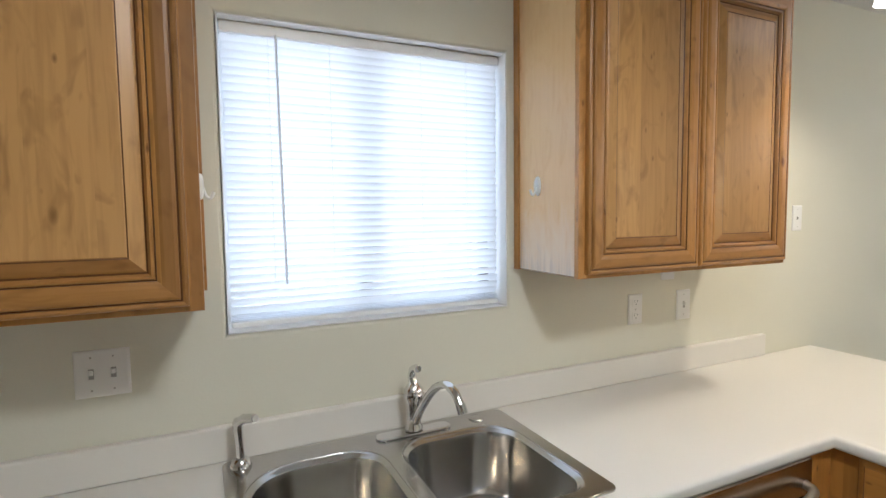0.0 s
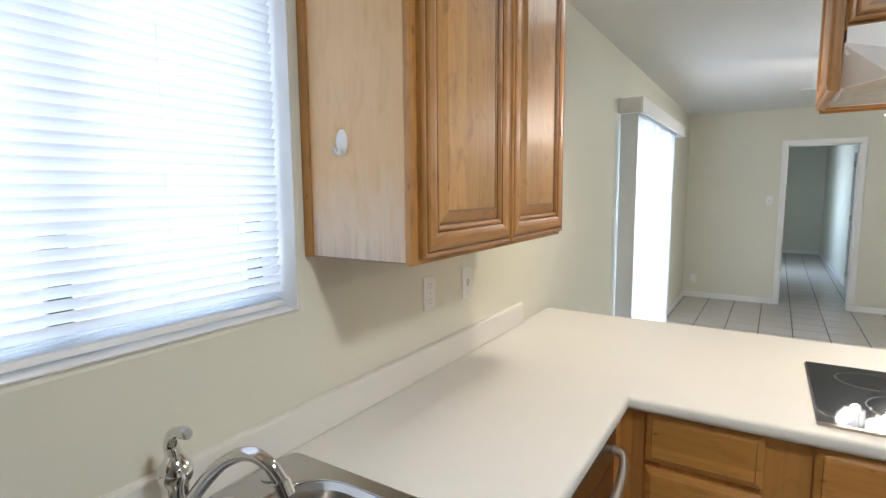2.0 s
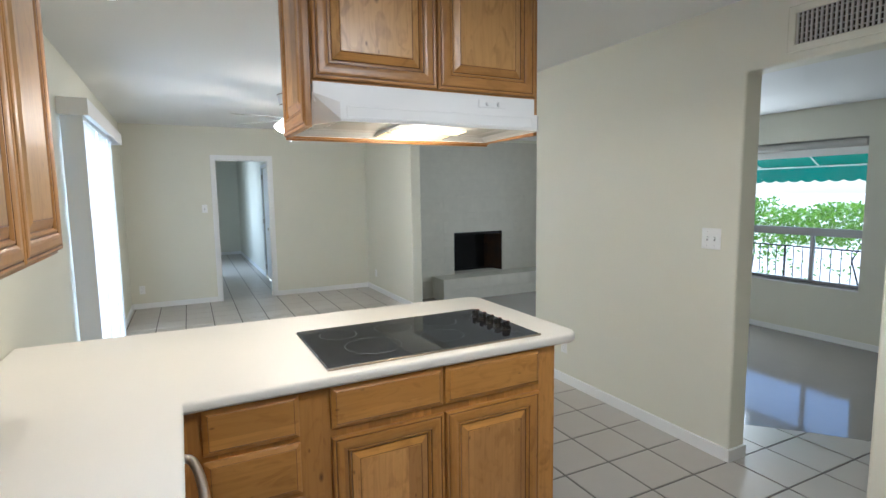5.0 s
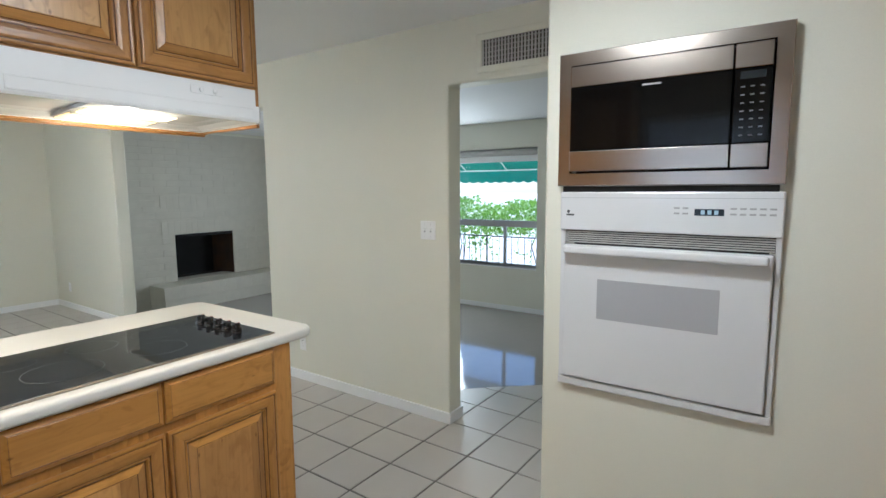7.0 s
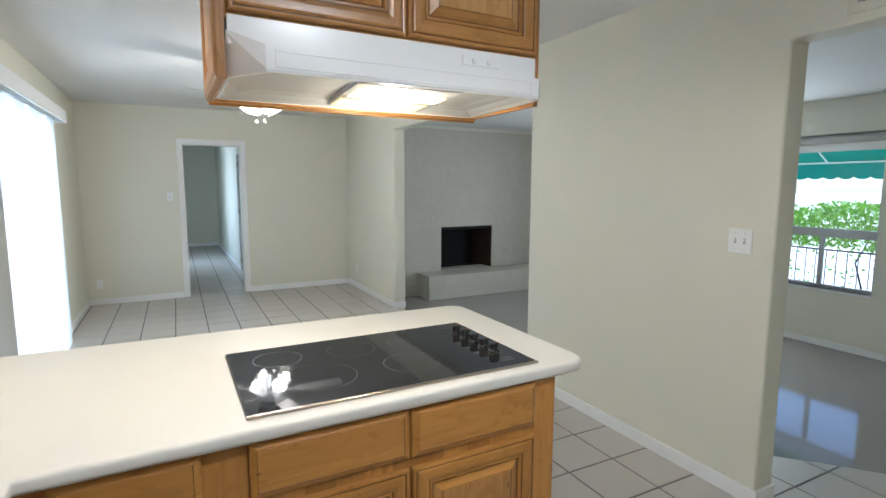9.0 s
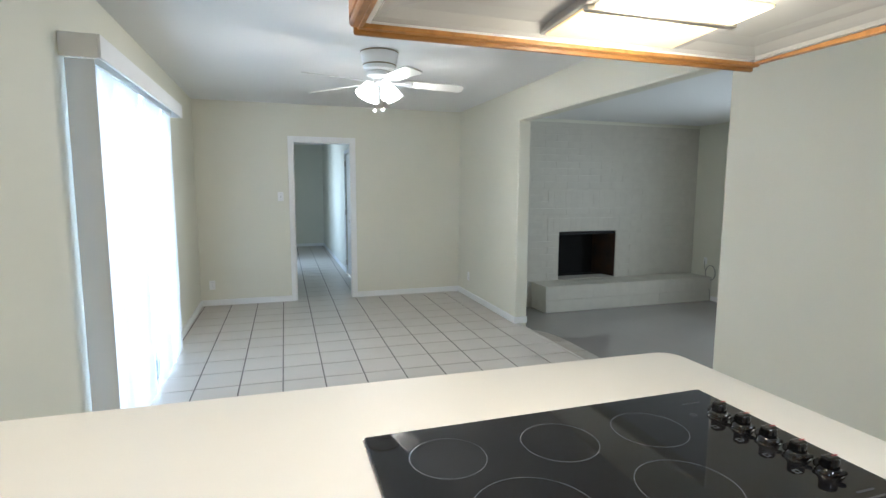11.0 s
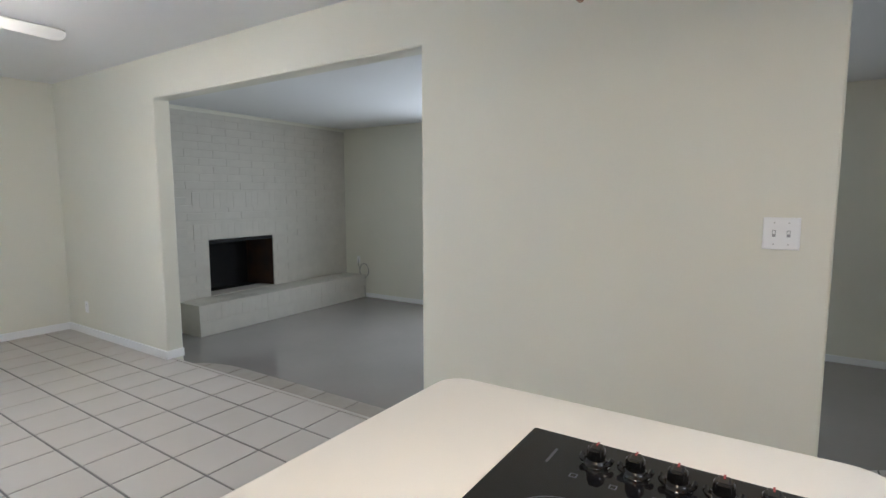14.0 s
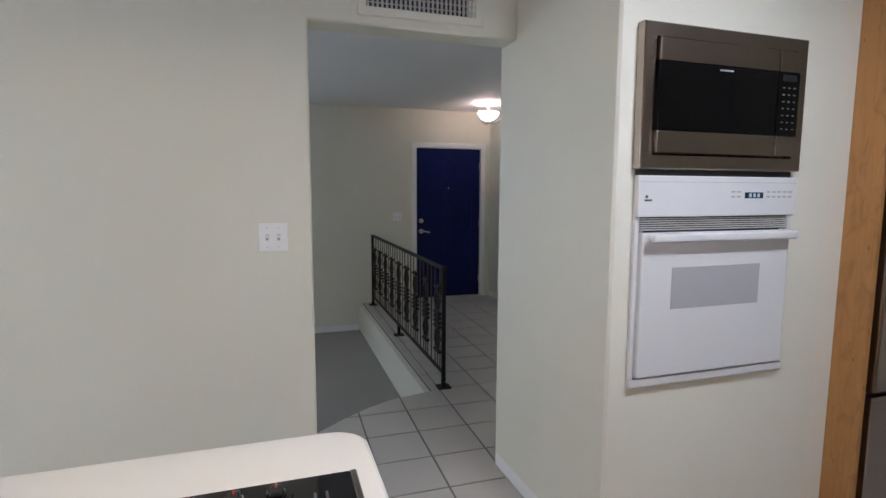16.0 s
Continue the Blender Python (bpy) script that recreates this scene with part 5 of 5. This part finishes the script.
part("front_bar", tube([(2.4, FRONT - 1.24, 1.845), (6.1, FRONT - 1.24, 1.845)], .012, 8), TRIM, aw)

solid("ground", box(-200, 200, -200, 200, -0.75, -0.55), GROUND, "pale sunlit concrete yard", "ground", "structure")


def porch_railing():
    """Thin iron porch railing beyond the living room window."""
    t = thing("porch_railing", (4.6, -7.9, -.55), "thin dark iron porch railing in the sun outside the window", "railing")
    part("top_rail", box(1.6, 8.2, -7.915, -7.885, .585, .607, .004), IRON, t)
    part("lower_rail", box(1.6, 8.2, -7.91, -7.89, -.42, -.40, .003), IRON, t)
    for k in range(48):
        x = 1.65 + k * .136
        part("post" if k % 12 == 0 else "baluster", box(x - (.015 if k % 12 == 0 else .004), x + (.015 if k % 12 == 0 else .004), -7.906, -7.894, -.55 if k % 12 == 0 else -.40, .585), IRON, t)


porch_railing()


def hedge():
    """A clipped hedge: bare stems below, a crown of many small leaves above."""
    t = thing("hedge", (4.5, -9.2, -0.55), "bright green sunlit hedge outside the window", "hedge")
    rnd = np.random.RandomState(5)
    stems = bmesh.new()
    for q in range(46):
        x, y = rnd.uniform(-2, 12), rnd.uniform(-9.5, -8.9)
        pts = [(x, y, -.56)]
        for j in range(1, 5):
            pts.append((x + rnd.uniform(-.06, .06) * j, y + rnd.uniform(-.05, .05) * j, -.56 + j * .42))
        tube(pts, [.018 - .0025 * j for j in range(5)], 5, stems)
    part("stems", stems, IRON, t)
    n = 26000
    c = np.stack([rnd.uniform(-2, 12, n), rnd.uniform(-9.7, -8.7, n), np.zeros(n)], 1)
    top = 1.27 + .09 * np.sin(c[:, 0] * 2.1) + .07 * np.sin(c[:, 0] * 5.3 + 1)
    c[:, 2] = np.where(rnd.rand(n) < .975, top - (top - .52) * rnd.rand(n) ** 1.15, rnd.uniform(-.3, .5, n))
    c[:, 2] -= np.where(np.abs(c[:, 0] - 5.87) < .16, .45 * rnd.rand(n), 0)
    a, b = rnd.normal(size=(n, 3)), rnd.normal(size=(n, 3))
    a /= np.linalg.norm(a, axis=1, keepdims=True)
    b -= a * (a * b).sum(1, keepdims=True)
    b /= np.linalg.norm(b, axis=1, keepdims=True)
    s = rnd.uniform(.030, .058, (n, 1))
    v = np.concatenate([c - a * s, c + b * s * .45, c + a * s, c - b * s * .45], 1).reshape(-1, 3)
    me = bpy.data.meshes.new("leaves")
    me.from_pydata(v.tolist(), [], np.arange(4 * n).reshape(-1, 4).tolist())
    me.materials.append(LEAF)
    ob = new("leaves", me)
    ob.parent, ob.matrix_parent_inverse = t, AT[t.name].inverted()
    tagged(ob, kind="stuff")


hedge()

# ---- cable coil at the hearth's end ----
cb = thing("cable_coil", (7.70, FRONT + .05, SUNK), "loose grey cable coil hanging from the outlet", "cable")
part("coil", tube([(7.80 + .10 * math.cos(a), FRONT + .03 + .004 * a / 6.28, .10 + .12 * math.sin(a)) for a in np.linspace(0, 4 * math.pi, 60)], .006, 6), CABLE, cb, smooth=True)
part("lead", tube(arc([(7.95, FRONT + .012, .28), (7.93, FRONT + .035, .2), (7.90, FRONT + .03, .1)], 6), .005, 6), CABLE, cb, smooth=True)
part("tail", tube(arc([(7.86, FRONT + .03, .0), (7.80, FRONT + .04, -.15), (7.76, FRONT + .05, SUNK + .006)], 6), .005, 6), CABLE, cb, smooth=True)

# ---- hearth bricks ----
hearth = solid("hearth", box(HX + .012, 8.25, FRONT, -3.03, SUNK, -0.165), MORTAR, "painted block raised hearth along the fireplace wall", "hearth")
part("upper_core", box(HX + .004, 8.25, FRONT, -3.022, -0.165, 0.028), MORTAR, hearth)


def brick_mesh(name, dx, dy, dz, mat, edge=0.006):
    return mesh_of(name, box(-dx / 2, dx / 2, -dy / 2, dy / 2, -dz / 2, dz / 2, edge, 1), mat)


def pieces(name, data, parent, places):
    for p in places:
        o = new(name, data)
        o.parent, o.matrix_parent_inverse = parent, AT.get(parent.name, Matrix()).inverted()
        o.location = p


rng = random.Random(11)
jit = lambda a=.0015: rng.uniform(-a, a)
ys = [-3.07 - k * .1015 for k in range(30)]
pieces("brick", brick_mesh("soldier_brick", .20, .1008, .20, BLOCK, .0015), hearth, [(HX + .097 + jit(), y, -0.063) for y in ys])
pieces("brick", brick_mesh("hearth_cap", .245, .394, .05, BLOCK), hearth, [(8.122, -3.22 - k * .402, .0135) for k in range(7)])
pieces("block", brick_mesh("hearth_block", .03, 1.014, .182, BLOCK, .004), hearth, [(HX + .022, -3.537 - k * 1.017, SUNK + .095) for k in range(3)])

# ---- fireplace wall of painted blocks ----
fire = bpy.data.objects["wall_fireplace"]
whole, half = brick_mesh("block", .03, .4012, .0975, BLOCK, .0022), brick_mesh("half_block", .03, .1965, .0978, BLOCK, .0025)
soldier = brick_mesh("soldier_block", .04, .1, .205, BLOCK, .001)
OPEN = (-4.535, -3.475, .04, .805)
wholes, halves = [], []
row = 0
z = SUNK + .052
while z < CZ - .02:
    y = -2.19 - (.2 if row % 2 else 0)
    if row % 2:
        halves.append((8.253 + jit(), -2.09, z))
    while y > FRONT + .15:
        a, b = y - .197, y + .197
        clash = (b > OPEN[0] and a < OPEN[1] and z + .05 > OPEN[2] and z - .05 < OPEN[3])
        course = b > -4.75 and a < -3.27 and (.80 < z < 1.04 or 1.225 < z < 1.44)
        if course:
            pass
        elif clash:
            if a < OPEN[1] < b and b - OPEN[1] > .19:
                halves.append((8.253, OPEN[1] + .1, z))
            elif a < OPEN[0] < b and OPEN[0] - a > .19:
                halves.append((8.253, OPEN[0] - .1, z))
        elif z > SUNK + .42 or y > -2.9:
            wholes.append((8.253 + jit(.0009), y, z))
        y -= .402
    z += .102
    row += 1
pieces("block", whole, fire, wholes)
pieces("block", half, fire, halves)
pieces("soldier_block", soldier, fire, [(8.255 + jit(), -3.322 - k * .1005, h) for h in (.912, 1.333) for k in range(15)])
solid("cornice", box(8.225, 8.243, FRONT + .001, -1.99, CZ - .05, CZ - .001, .004), WALL, "painted strip where the block wall meets the ceiling", "trim", "structure")

# ---- floor tiles ----
PX, PITCH, TX, TY = 0.3135, 0.3115, 1.703, -1.429


def clip(poly, area):
    """The part of a convex polygon inside a convex area (both anticlockwise)."""
    for k in range(len(area)):
        (ax, ay), (bx, by) = area[k], area[(k + 1) % len(area)]
        side = lambda p: (bx - ax) * (p[1] - ay) - (by - ay) * (p[0] - ax)
        out = []
        for j in range(len(poly)):
            p, q = poly[j], poly[(j + 1) % len(poly)]
            sp, sq = side(p), side(q)
            if sp >= 0:
                out.append(p)
            if (sp >= 0) != (sq >= 0):
                t = sp / (sp - sq)
                out.append((p[0] + t * (q[0] - p[0]), p[1] + t * (q[1] - p[1])))
        poly = out
        if not poly:
            break
    return poly


def anticlockwise(poly):
    a = sum(p[0] * q[1] - q[0] * p[1] for p, q in zip(poly, poly[1:] + poly[:1]))
    return poly if a > 0 else poly[::-1]


AREAS = [anticlockwise(a) for a in ([(-2.4, -1.776), (8.09, -1.776), (8.09, 1.63), (-2.4, 1.63)], [(-0.97, FRONT + .01), (.80, FRONT + .01), (.80, -1.776), (-0.97, -1.776)],
                                    [(x, y if y < -1.81 else -1.776) for x, y in LANDING], [(x, min(y, -1.798)) for x, y in LEDGE], [(8.09, -.41), (14.49, -.41), (14.49, .71), (8.09, .71)])]
G = 0.0052
tile_data = mesh_of("tile", box(-PX / 2 + G, PX / 2 - G, -PITCH / 2 + G, PITCH / 2 - G, -0.005, 0.0, 0.0022, 1), TILE)
SLANT = -0.0145


def turned(x, y):
    """The tile field follows the partition, a hair out of square."""
    return x - SLANT * (y - TY), y + SLANT * (x - TX)


rest, single = bmesh.new(), 0
for n_area, area in enumerate(AREAS):
    xs, ys_ = [p[0] for p in area], [p[1] for p in area]
    for i in range(math.floor((min(xs) - TX) / PX), math.ceil((max(xs) - TX) / PX)):
        for j in range(math.floor((min(ys_) - TY) / PITCH) - 1, 1 + math.ceil((max(ys_) - TY) / PITCH)):
            x0, y0 = TX + i * PX, TY + j * PITCH
            cell = [turned(x0 + a, y0 + b) for a, b in ((G, G), (PX - G, G), (PX - G, PITCH - G), (G, PITCH - G))]
            cx, cy = turned(x0 + PX / 2, y0 + PITCH / 2)
            if (1.8 < cx < 2.25 and -.3 < cy) or (cx < 1.5 and cy > 1.2):
                continue
            cut = clip(cell, area)
            if len(cut) < 3:
                continue
            size = abs(sum(p[0] * q[1] - q[0] * p[1] for p, q in zip(cut, cut[1:] + cut[:1]))) / 2
            if size < 0.0008:
                continue
            near = (n_area == 0 and cx > 1.0 and single < 290) or n_area in (2, 3) and single < 300
            if near and size > 0.98 * (PX - 2 * G) * (PITCH - 2 * G):
                o = new("tile", tile_data)
                o.parent = floor
                o.rotation_euler.z = SLANT
                o.location = (cx, cy, 0.0004 * math.sin(i * 12.9 + j * 78.2))
                single += 1
            elif near:
                o = part("tile", prism(cut, -0.005, 0.0), LEDGE_TILE if n_area == 3 else TILE, floor)
                single += 1
            else:
                prism(cut, -0.005, 0.0, bm=rest)
tagged(part("far_tiles", rest, TILE, floor), kind="stuff")
